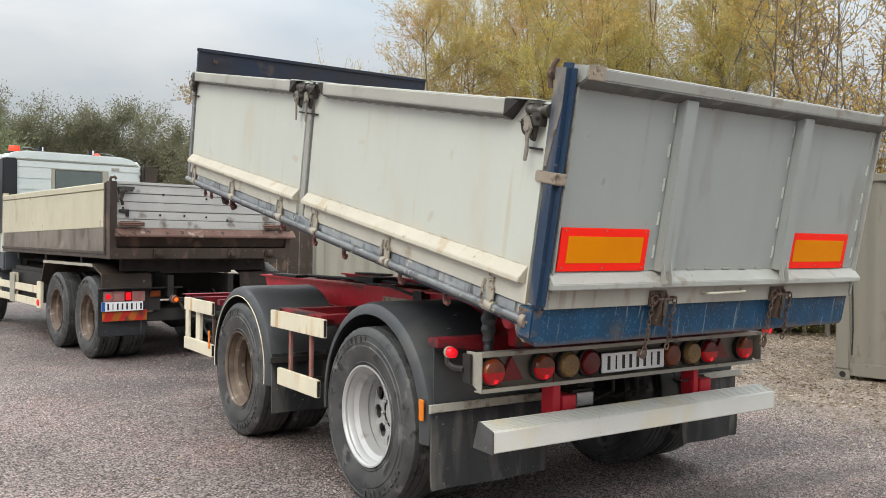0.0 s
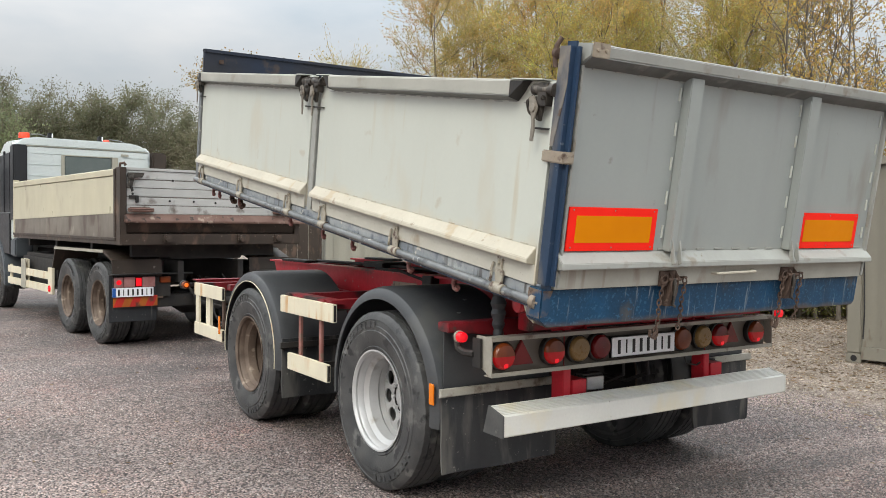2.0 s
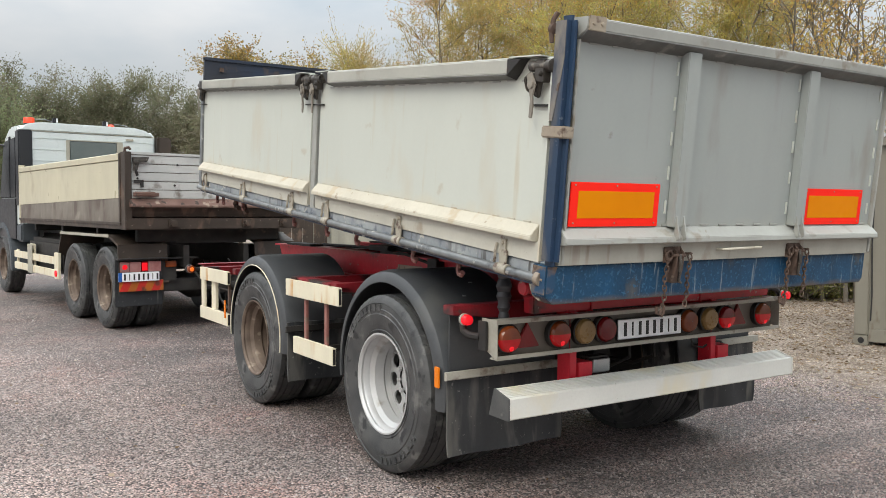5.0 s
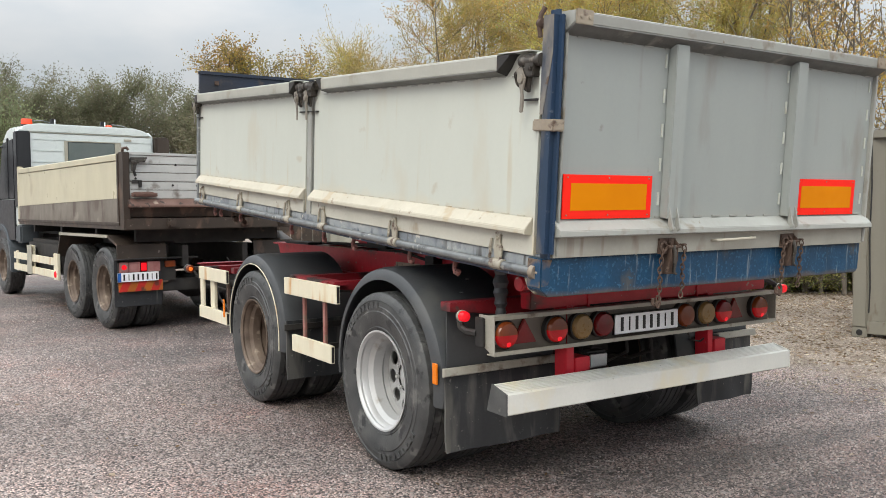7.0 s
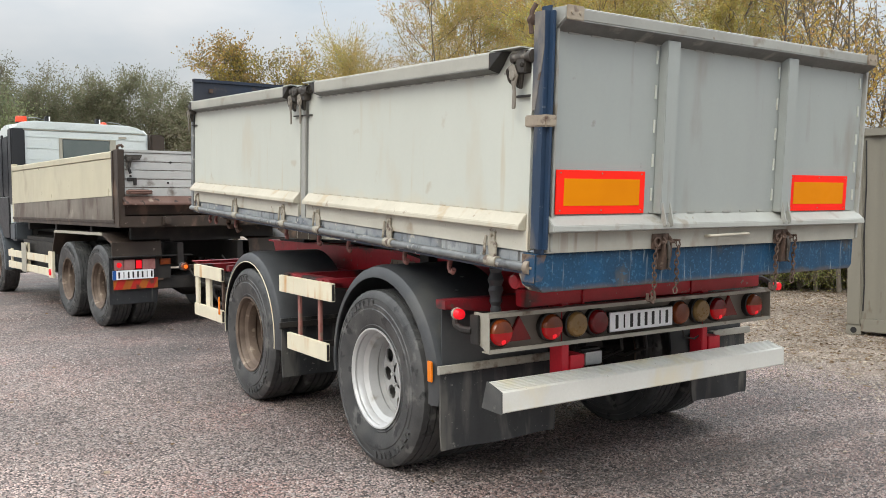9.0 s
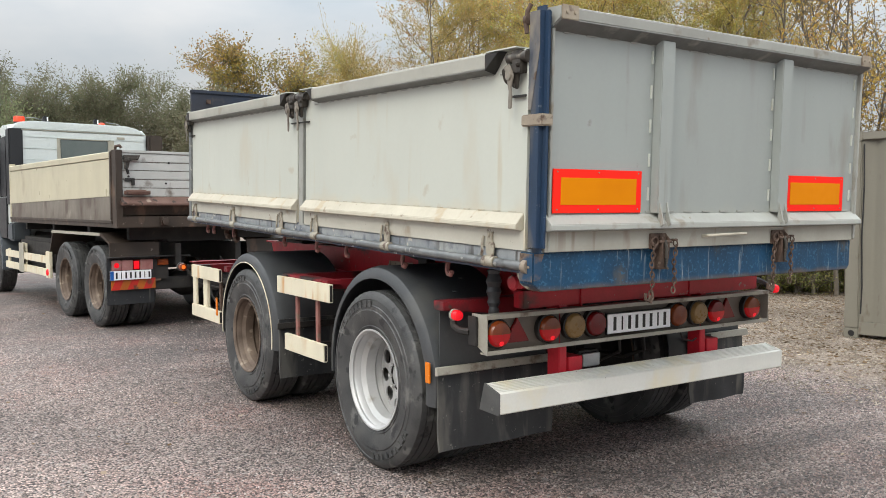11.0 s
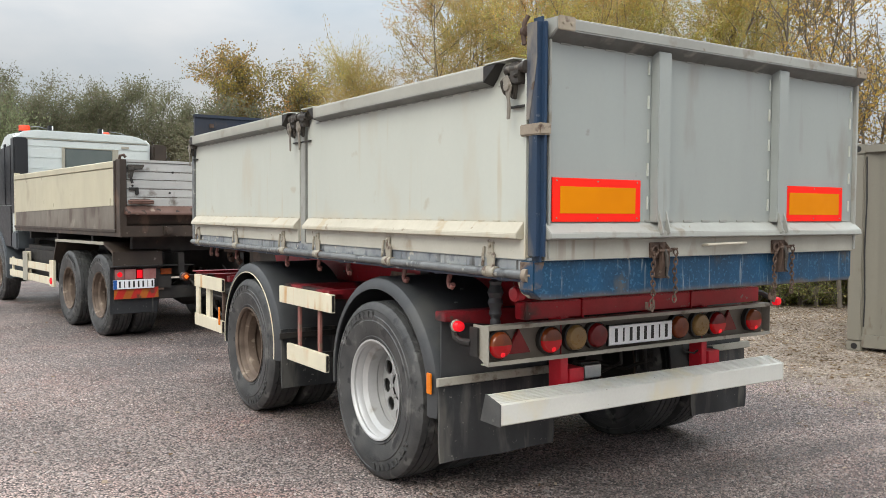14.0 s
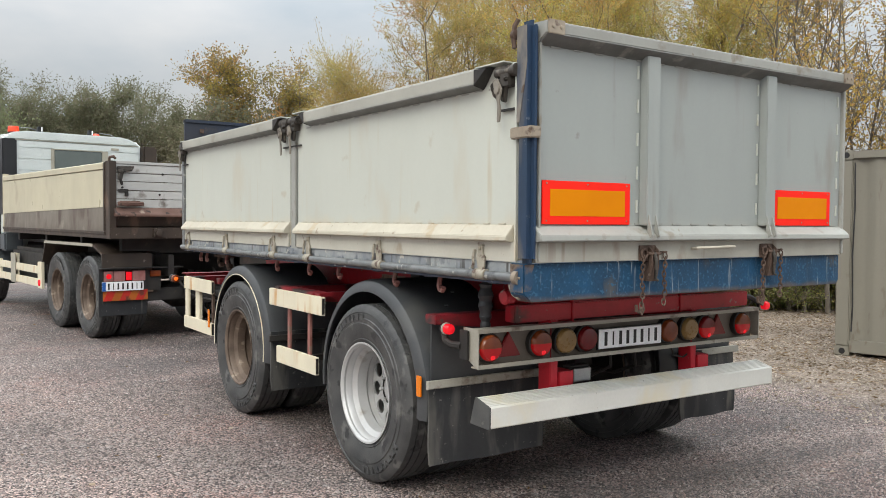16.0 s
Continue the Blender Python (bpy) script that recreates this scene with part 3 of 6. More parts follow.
for y, brown in ((1.525, False), (3.663, True)):
    for s in (-1, 1):
        wheel(trailer, s * 1.262, y, s, brown, True, "dirty brown twin wheel" if brown else "silver dished twin wheel", 11 if s < 0 else 40)
    part("axle", F().lathe([(0.055, -0.95), (0.065, -0.9), (0.065, 0.9), (0.055, 0.95)], (0, y, R_TYRE), "x", 16), M["dark"], trailer, "dark steel axle")
    for s in (-1, 1):
        sp = F()
        for i in range(4):
            L = 0.52 - 0.1 * i
            sp.add([(s * 0.48 + dx, y + yy, R_TYRE + 0.085 + 0.016 * i * -1 + 0.05 + 0.08 * (yy / 0.55) ** 2 + dz) for yy in [L * (k / 4 - 1) for k in range(9)] for dx in (-0.035, 0.035) for dz in (0, 0.014)],
                   [q for k in range(8) for q in ((4 * k, 4 * k + 4, 4 * k + 6, 4 * k + 2), (4 * k + 1, 4 * k + 3, 4 * k + 7, 4 * k + 5), (4 * k, 4 * k + 1, 4 * k + 5, 4 * k + 4), (4 * k + 2, 4 * k + 6, 4 * k + 7, 4 * k + 3))])
        part("leaf_spring", sp, M["dark"], trailer, "dark leaf spring pack")

# chassis
for s in (-1, 1):
    web = [(0.56, 1.22), (5.08, 1.225), (5.02, 1.12), (4.7, 1.09), (3.0, 1.02), (0.56, 0.98)]
    rail = F().prism(web, "x", s * 0.45 - 0.006, s * 0.45 + 0.006)
    rail.box(s * 0.45 - 0.055, s * 0.45 + 0.055, 0.55, 5.08, 1.225, 1.24)
    low = [(y, z) for y, z in reversed(web[2:])]
    rail.prism(low + [(y, z - 0.012) for y, z in reversed(low)], "x", s * 0.45 - 0.055, s * 0.45 + 0.055)
    part("chassis_rail", rail, M["red"], trailer, "red painted steel chassis rail", 0.002)
for y in (0.62, 1.9, 2.75, 3.5, 4.4, 4.98):
    part("cross_member", F().box(-0.444, 0.444, y - 0.04, y + 0.04, 1.05, 1.2), M["redshadegrime"], trailer, "", 0.004)
part("rear_cross_beam", F().box(-0.86, 1.12, 0.57, 0.66, 1.035, 1.13).box(-0.7, 0.7, 0.6, 0.7, 1.13, 1.17), M["red"], trailer, "red rear cross beam", 0.006)
for y0, y1, x1, z in ((0.80, 0.9, 1.22, 1.055), (2.28, 2.36, 1.24, 1.06), (2.86, 2.95, 1.24, 1.06), (4.2, 4.28, 1.22, 1.04), (5.1, 5.2, 1.2, 1.0)):
    for s in (-1, 1):
        part("outrigger", F().prism([(s * 0.5, z - 0.1), (s * 0.5, z + 0.02), (s * x1, z + 0.02), (s * x1, z - 0.03)], "y", y0, y1), M["redshadegrime"], trailer, "", 0.004)
for s in (-1, 1):
    part("side_step", F().box(min(s * 1.12, s * 1.225), max(s * 1.12, s * 1.225), 2.2, 2.97, 1.055, 1.085), M["redshadegrime"], trailer, "", 0.004)
part("type_plate", F().box(-0.464, -0.457, 2.35, 2.7, 1.12, 1.165), M["rustbeige"], trailer, "beige plate on the chassis rail", 0.002)
part("rail_clamp", F().box(-0.53, -0.458, 2.05, 2.17, 1.06, 1.238).tube([(-0.5, 2.17, 1.2), (-0.52, 2.5, 1.255), (-0.5, 2.9, 1.25)], 0.012, 8), M["dark"], trailer, "dark clamp with hydraulic line", 0.004)
part("hydraulic_pipe", F().tube([(-0.3, 1.6, 1.255), (-0.32, 2.6, 1.262), (-0.28, 3.4, 1.258), (-0.3, 4.4, 1.25)], 0.014, 8), M["dark"], trailer)
part("valve_block", F().box(-0.38, -0.15, 3.0, 3.35, 1.245, 1.29), M["dark"], trailer, "", 0.01)
part("stop_pad", F().box(-0.52, -0.38, 4.2, 4.75, 1.242, 1.262), M["dark"], trailer, "dark rubber rest pad", 0.006)
part("stop_pad", F().box(0.38, 0.52, 4.2, 4.75, 1.242, 1.262), M["dark"], trailer, "", 0.006)
# turntable dolly and drawbar
part("turntable", F().lathe([(0.40, 0.98), (0.46, 0.985), (0.46, 1.03), (0.40, 1.035)], (0, 3.66, 0), "z", 40, True), M["dark"], trailer, "dark greasy turntable ring")
for s in (-1, 1):
    part("dolly_rail", F().box(s * 0.52 - 0.04, s * 0.52 + 0.04, 3.0, 5.35, 0.86, 0.975), M["redshadegrime"], trailer, "", 0.005)
    bar = F().tube([(s * 0.5, 5.3, 0.88), (s * 0.36, 6.0, 0.80), (0.1 * s, 7.3, 0.62)], 0.05, 4)
    part("drawbar_arm", bar, M["red"], trailer, "red drawbar arm", 0.004)
part("drawbar_eye", F().tube([(0, 7.25, 0.62), (0, 7.75, 0.6)], 0.045, 12).lathe([(0.03, 0.57), (0.075, 0.575), (0.075, 0.635), (0.03, 0.64)], (0, 7.82, 0), "z", 20, True), M["dark"], trailer)
part("dolly_front_beam", F().box(-1.16, 1.16, 5.24, 5.36, 0.93, 1.035).box(-1.2, 1.2, 5.235, 5.365, 1.035, 1.045), M["redshadegrime"], trailer, "red front beam of the dolly", 0.006)
mk = part("side_marker", F().lathe([(0.015, -0.05), (0.036, -0.042), (0.04, -0.015), (0.038, 0.0)], (-1.25, 5.42, 0.985), "y", 20), M["lensamber"], trailer, "lit amber side marker lamp")
part("bulb_glow", F().lathe([(0.002, -0.056), (0.018, -0.053), (0.022, -0.045)], (-1.25, 5.42, 0.985), "y", 16), M["amberlit"], mk)
part("bracket", F().lathe([(0.03, 0.0), (0.043, 0.002), (0.043, 0.045), (0.03, 0.05)], (-1.25, 5.42, 0.985), "y", 20).box(-1.25, -1.15, 5.43, 5.46, 0.965, 1.0), M["dark"], mk)

# mudguards
for y in (1.525, 3.663):
    for s in (-1, 1):
        arc = [(-8 + 196 * k / 30) for k in range(31)]
        rad, inset = (0.652, 0.035) if y < 3 else (0.638, 0.018)
        # the shell: outer and inner skins with a turned lip
        rows = [(s * (x - inset), rad - d) for x, d in ((0.66, 0.0), (1.20, 0.0), (1.245, 0.012), (1.268, 0.04), (1.272, 0.075), (1.258, 0.075), (1.25, 0.045), (1.2, 0.02), (0.66, 0.012))]
        f = F()
        pts = []
        for a in arc:
            lowrear = 1.0
            ca, sa = math.cos(radians(a)), math.sin(radians(a))
            pts += [(x, y - r * ca * 1.0, R_TYRE + 0.035 + r * sa * lowrear) for x, r in rows]
        n = len(rows)
        f.add(pts, [(i * n + j, i * n + (j + 1) % n, (i + 1) * n + (j + 1) % n, (i + 1) * n + j) for i in range(30) for j in range(n)] + [tuple(range(n)), tuple(range(30 * n, 31 * n))])
        g = part("mudguard", f, M["plastic"], trailer, "black plastic mudguard over the twin wheel")
        if y > 3:
            edge = [(s * (1.276 - inset), y - 0.557 * math.cos(radians(a)), R_TYRE + 0.035 + 0.557 * math.sin(radians(a))) for a in arc]
            part("edge_strip", F().tube(edge, 0.0042, 6), M["cream"], g, "white edge strip")
        else:
            for k, (px, py) in enumerate(((-1.0, 1.05), (-0.93, 1.12), (-1.06, 0.98), (-0.82, 1.22))):
                q = F().lathe([(0.004, 0), (0.012, 0.002), (0.012, 0.006)], (0, 0, 0), "z", 8)
                dz = math.sqrt(max(rad ** 2 - (py - y) ** 2, 0))
                part("rivet", q, M["galv"], g, at=(px * -s, py, R_TYRE + 0.036 + dz))
# mudflaps with a clamping strip
for y, x0, x1 in ((0.86, -1.22, -0.42), (0.86, 0.8, 1.36), (2.96, -1.26, -0.45), (2.96, 0.45, 1.26)):
    f = F()
    nx, nz = 10, 6
    pts = [(x0 + (x1 - x0) * i / nx, y + d + 0.012 * math.sin(i * 0.9 + j) * (nz - j) / nz - 0.02 * (1 - j / nz), (0.25 if y < 2 else 0.3) + 0.44 * j / nz) for d in (0, 0.014) for i in range(nx + 1) for j in range(nz + 1)]
    o = (nx + 1) * (nz + 1)
    fc = []
    for i in range(nx):
        for j in range(nz):
            k = i * (nz + 1) + j
            fc += [(k, k + nz + 1, k + nz + 2, k + 1), (o + k, o + k + 1, o + k + nz + 2, o + k + nz + 1)]
    rim_ids = [i * (nz + 1) for i in range(nx + 1)] + [nx * (nz + 1) + j for j in range(1, nz + 1)] + [i * (nz + 1) + nz for i in range(nx - 1, -1, -1)] + [j for j in range(nz - 1, 0, -1)]
    fc += [(a, b2, b2 + o, a + o) for a, b2 in zip(rim_ids, rim_ids[1:] + rim_ids[:1])]
    fl = part("mudflap", f.add(pts, fc), M["flap"], trailer, "dusty black rubber mudflap")
    part("clamp_strip", F().prism([(y - 0.035, 0.675), (y - 0.005, 0.665), (y - 0.005, 0.715), (y - 0.03, 0.715)], "x", x0 - 0.02, x1 + 0.02), M["bar"] if y < 2 else M["dark"], fl, "grey clamping strip", 0.002)
    if y < 2:
        part("backing_plate", F().box(x0 + 0.03, x1 - 0.02, y + 0.02, y + 0.03, 0.62, 1.02), M["plastic"], fl)
part("side_reflector", F().box(-1.25, -1.24, 0.895, 0.94, 0.62, 0.735), M["orange"], trailer, "orange side reflector", 0.003)

# cream side boards
def board(y0, y1, z0, z1, parent=trailer, x=-1.262):
    b = part("side_board", F().box(x, x + 0.03, y0, y1, z0, z1), M["cream"], parent, "cream painted board with rust runs", 0.003)
    # board is solid; a dark block gives the shade inside its hollow end
    part("open_end", F().box(x + 0.006, x + 0.024, y0 - 0.002, y0 + 0.01, z0 + 0.008, z1 - 0.008), M["dark"], b, "dark block for the shaded hollow end of the board")
    return b


board(2.10, 2.985, 0.945, 1.068)
board(2.19, 2.85, 0.535, 0.655)
for y in (2.36, 2.70):
    part("board_strut", F().box(-1.231, -1.212, y - 0.02, y + 0.02, 0.56, 1.0), M["strut"], trailer, "faded red strut", 0.002)
board(4.30, 5.08, 0.915, 1.03)
board(4.30, 5.08, 0.55, 0.66)
part("board_upright", F().box(-1.255, -1.235, 4.96, 5.06, 0.66, 0.915), M["cream"], trailer, "", 0.003)
part("board_upright", F().box(-1.228, -1.2, 4.72, 4.84, 0.6, 1.0), M["cream"], trailer, "", 0.003)
part("board_strut", F().box(-1.231, -1.21, 4.34, 4.38, 0.56, 1.0), M["rust"], trailer, "", 0.002)
part("side_reflector", F().box(-1.27, -1.262, 4.33, 4.37, 0.62, 0.78), M["orange"], trailer, "", 0.003)
part("air_hose", F().tube([(-1.15, 4.95, 0.9), (-1.16, 4.8, 0.75), (-1.16, 4.6, 0.68), (-1.1, 4.4, 0.7), (-0.9, 4.2, 0.8)], 0.012, 8), M["dark"], trailer)
for s in (-1, 1):
    for z in (0.60, 1.0):
        part("board_bracket", F().box(min(s * 0.5, s * 1.23), max(s * 0.5, s * 1.23), 2.50, 2.54, z - 0.02, z + 0.02), M["dark"], trailer)
board(2.10, 2.985, 0.945, 1.068, x=1.232)
board(2.19, 2.85, 0.535, 0.655, x=1.232)
part("air_tank", F().lathe([(0.03, -0.42), (0.1, -0.4), (0.12, -0.36), (0.12, 0.36), (0.1, 0.4), (0.03, 0.42)], (0, 2.6, 0.72), "x", 24), M["dark"], trailer, "dark compressed-air tank")
part("spare_frame", F().box(-0.5, 0.5, 2.2, 2.3, 0.85, 1.0).box(-0.5, 0.5, 2.9, 3.0, 0.85, 1.0), M["dark"], trailer)

# rear lamp bar
BY = 0.505
bar = part("lamp_bar", F().box(-1.138, 1.138, BY + 0.055, BY + 0.063, 0.825, 1.02).prism([(BY, 0.82), (BY + 0.07, 0.82), (BY + 0.07, 0.828), (BY + 0.008, 0.828), (BY + 0.008, 0.842), (BY, 0.842)], "x", -1.145, 1.145)
           .prism([(BY, 1.026), (BY + 0.07, 1.026), (BY + 0.07, 1.018), (BY + 0.008, 1.018), (BY + 0.008, 1.004), (BY, 1.004)], "x", -1.145, 1.145), M["bar"], trailer, "beige steel lamp bar with grime", 0.0015)
part("lamp_backing", F().box(-1.13, 1.13, BY + 0.049, BY + 0.055, 0.832, 1.012), M["trucklow"], bar, "grimy backing plate")
for s in (-1, 1):
    part("end_plate", F().prism([(BY - 0.002, 0.82), (BY - 0.002, 1.028), (BY + 0.13, 1.028), (BY + 0.13, 0.88)], "x", s * 1.148 - 0.003, s * 1.148 + 0.003), M["bar"], bar, "")
    part("mount", F().box(s * 0.58 - 0.045, s * 0.58 - 0.035, 0.55, 0.65, 0.56, 1.04).box(s * 0.58 - 0.035, s * 0.58 + 0.03, 0.57, 0.58, 0.56, 1.04), M["red"], trailer, "red bumper mount", 0.004)


def tail_lamp(x, top, low, r=0.073):
    """Round lamp: housing ring, upper and lower half lens."""
    z, y = 0.926, BY + 0.03
    house = part("tail_lamp", F().lathe([(r, 0.03), (r + 0.005, 0.026), (r + 0.005, -0.012), (r - 0.002, -0.016)], (0, 0, 0), "y", 32), M["dark"], trailer, "round tail lamp", at=(x, y, z))
    for a0, a1, name, m in ((0, 180, "upper_lens", top), (180, 360, "lower_lens", M["lensglow"] if low is M["lenslit"] else low)):
        f = F()
        rings = [(r - 0.003, -0.014), (r - 0.005, -0.030), (r * 0.8, -0.041), (r * 0.45, -0.047), (0.001, -0.049)]
        n = 16
        pts = [(rr * math.cos(radians(a0 + (a1 - a0) * j / n)), h, rr * math.sin(radians(a0 + (a1 - a0) * j / n))) for rr, h in rings for j in range(n + 1)]
        f.add(pts, [(i * (n + 1) + j, i * (n + 1) + j + 1, (i + 1) * (n + 1) + j + 1, (i + 1) * (n + 1) + j) for i in range(4) for j in range(n)])
        part(name, f, m, house)
    if low is M["lenslit"]:
        f = F().lathe([(0.02, -0.034), (0.019, -0.041), (0.013, -0.045), (0.002, -0.047)], (0, 0, -0.042), "y", 20)
        part("bulb_glow", f, M["lenslit"], house, "glowing red bulb spot")
    return house


def triangle(x):
    f = F().prism([(x - 0.082, 0.868), (x + 0.082, 0.868), (x, 1.0)], "y", BY + 0.03, BY + 0.05)
    part("triangle_reflector", f, M["lensred"], trailer, "dull red triangle reflector", 0.004)


for x, top, low in ((-1.065, "lensamber", "lenslit"), (-0.722, "lensamber", "lenslit"), (-0.542, "lensyellow", "lensyellow"), (-0.384, "lensred", "lensred"), (0.291, "lensamber", "lensamber"),
                    (0.477, "lensyellow", "lensyellow"), (0.637, "lensred", "lenslit"), (0.992, "lensamber", "lenslit")):
    tail_lamp(x, M[top], M[low])
triangle(-0.927)
triangle(0.775)


def number_plate(parent, m, euro):
    """A white plate with eight plain black bars in place of its writing."""
    pl = part("number_plate", F().box(-0.26, 0.26, -0.004, 0.004, -0.058, 0.058), M["plate"], parent, "white plate with black characters", 0.004)
    pl.matrix_basis = m
    part("plate_frame", F().box(-0.262, 0.262, 0.004, 0.014, -0.06, 0.06), M["ink"], pl)
    for k in range(8):
        x = -0.19 + k * 0.0585 + (0.012 if euro else -0.012)
        wdt = 0.005 if k in (1, 6) else 0.0105
        part("character_bar", F().box(x - wdt, x + wdt, -0.0065, -0.004, -0.039, 0.039), M["ink"], pl)
    if euro:
        part("blue_strip", F().box(-0.259, -0.215, -0.0062, -0.004, -0.056, 0.056), M["euroblue"], pl)


number_plate(trailer, pose(-0.054, BY - 0.004, 0.918), False)

# round red lamps on rubber arms
for x, y, z in ((-1.19, 0.74, 1.01), (1.345, 0.62, 1.02)):
    s = 1 if x > 0 else -1
    lamp = part("outline_lamp", F().lathe([(0.012, 0.026), (0.026, 0.022), (0.031, 0.01), (0.03, 0.0)], (0, 0, 0), "y", 24), M["dark"], trailer, "round red outline lamp on a rubber arm", at=(x, y, z))
    part("collar", F().lathe([(0.03, 0.004), (0.033, 0.002), (0.033, -0.007), (0.029, -0.009)], (0, 0, 0), "y", 24), M["greyboard"], lamp, "pale collar")
    part("lens", F().lathe([(0.028, -0.008), (0.029, -0.03), (0.025, -0.046), (0.006, -0.053)], (0, 0, 0), "y", 24), M["lenslit"], lamp, "lit red lens")
    if s < 0:
        part("arm", F().tube([(0, 0.012, -0.025), (0, 0.005, -0.06), (0.012, -0.03, -0.08), (0.03, -0.10, -0.082)], 0.02, 8), M["dark"], lamp, "black rubber arm")
        part("arm_plate", F().box(0.022, 0.036, -0.165, -0.09, -0.15, 0.005), M["dark"], lamp, "black bracket", 0.004)
    else:
        part("arm", F().tube([(0, 0.012, 0.0), (-0.03, 0.03, 0.035), (-0.10, 0.03, 0.06), (-0.24, 0.02, 0.075)], 0.018, 8), M["dark"], lamp, "black rubber arm")

# underrun bumper with a grooved top
UY = 0.40
top = [(UY + 0.005, 0.644)]
for k in range(7):
    a, rise = UY + 0.016 + k * 0.0145, 0.645 + 0.028 * (0.1 + k / 7)
    top += [(a, rise), (a + 0.001, rise - 0.009), (a + 0.007, rise - 0.009), (a + 0.008, rise + 0.003)]
bump = part("underrun_bumper", F().prism([(UY, 0.64)] + top + [(UY + 0.122, 0.677), (UY + 0.165, 0.548), (UY + 0.155, 0.535), (UY + 0.006, 0.535), (UY, 0.541)], "x", -1.144, 1.144), M["alu"], trailer, "pale aluminium underrun beam with a grooved top", smooth=False)
for s in (-1, 1):
    part("end_cap", F().prism([(UY - 0.002, 0.531), (UY - 0.002, 0.645), (UY + 0.124, 0.681), (UY + 0.168, 0.535)], "x", s * 1.149 - 0.005, s * 1.149 + 0.005), M["capgrey"] if s < 0 else M["alu"], bump, "scuffed grey end cap" if s < 0 else "", 0.002)
    part("bracket", F().box(s * 0.58 + 0.032, s * 0.58 + 0.14, UY + 0.16, 0.70, 0.60, 0.745), M["red"], bump, "red bracket", 0.004)
for x in (-0.29, 0.72):
    wlamp = part("work_lamp", F().box(x - 0.085, x + 0.085, 0.66, 0.75, 0.64, 0.745), M["dark"], trailer, "square work lamp", 0.012)
    part("lens", F().box(x - 0.07, x + 0.07, 0.648, 0.66, 0.652, 0.735), M["glasslamp"], wlamp, "ribbed clear lens", 0.006)
part("brake_chamber", F().lathe([(0.03, 0), (0.08, 0.01), (0.085, 0.08), (0.07, 0.1), (0.085, 0.12), (0.08, 0.2), (0.03, 0.21)], (0.25, 1.2, 0.62), "y", 24), M["dark"], trailer)
part("hose", F().tube([(0.1, 0.62, 0.8), (0.2, 0.7, 0.7), (0.22, 0.9, 0.62), (0.25, 1.2, 0.62)], 0.012, 8), M["dark"], trailer)
part("hose", F().tube([(-0.1, 0.62, 0.85), (-0.05, 0.66, 0.72), (-0.05, 0.9, 0.6), (0.0, 1.4, 0.62)], 0.01, 8), M["dark"], trailer)
part("cable", F().tube([(0.35, 0.56, 0.84), (0.4, 0.57, 0.76), (0.5, 0.58, 0.74), (0.6, 0.58, 0.78)], 0.006, 6), M["dark"], trailer)
part("rubber_bellows", F().lathe([(0.01, -0.06), (0.026, -0.05), (0.03, -0.02), (0.024, 0.0), (0.036, 0.025), (0.03, 0.05), (0.042, 0.085), (0.034, 0.11), (0.044, 0.14), (0.03, 0.18), (0.036, 0.2), (0.012, 0.22)], (-0.96, 0.7, 1.04), "z", 20), M["plastic"], trailer, "black rubber buffer")
for y in (0.56,):
    for s in (-1, 1):
        part("hinge_bearing", F().lathe([(0.012, -0.03), (0.034, -0.027), (0.04, -0.015), (0.034, 0.0), (0.034, 0.03), (0.012, 0.034)], (s * 1.04, HINGE[1] - 0.1, HINGE[2] + 0.06), "x", 20), M["red"], trailer, "red hinge bearing")

# ---- tipping body, turning on its rear hinge ----
deck = F().box(-1.2, 1.2, 0.04, 5.09, 1.325, 1.36).box(-0.5, -0.42, 0.3, 5.05, 1.245, 1.325).box(0.42, 0.5, 0.3, 5.05, 1.245, 1.325)
for k in range(9):
    deck.box(-1.2, 1.2, 0.3 + k * 0.58, 0.36 + k * 0.58, 1.275, 1.326)
deck.turned(Matrix.Translation((-HINGE[0], -HINGE[1], -HINGE[2])))
tip_body = part("tipper_body", deck, M["navy"], trailer, "tipping body of grey panels on a blue steel deck", at=HINGE)
OFF = (-HINGE[0], -HINGE[1], -HINGE[2])


def bpart(name, form, material, label="", bevel=0.0):
    return part(name, form, material, tip_body, label, bevel, OFF)


def welds(points, size, material):
    f = F()
    for x, y, z in points:
        f.box(x - size[0], x + size[0], y - size[1], y + size[1], z - size[2], z + size[2])
    return tagged(bpart("weld_seam", f, material, "short stitch welds"), kind="stuff")


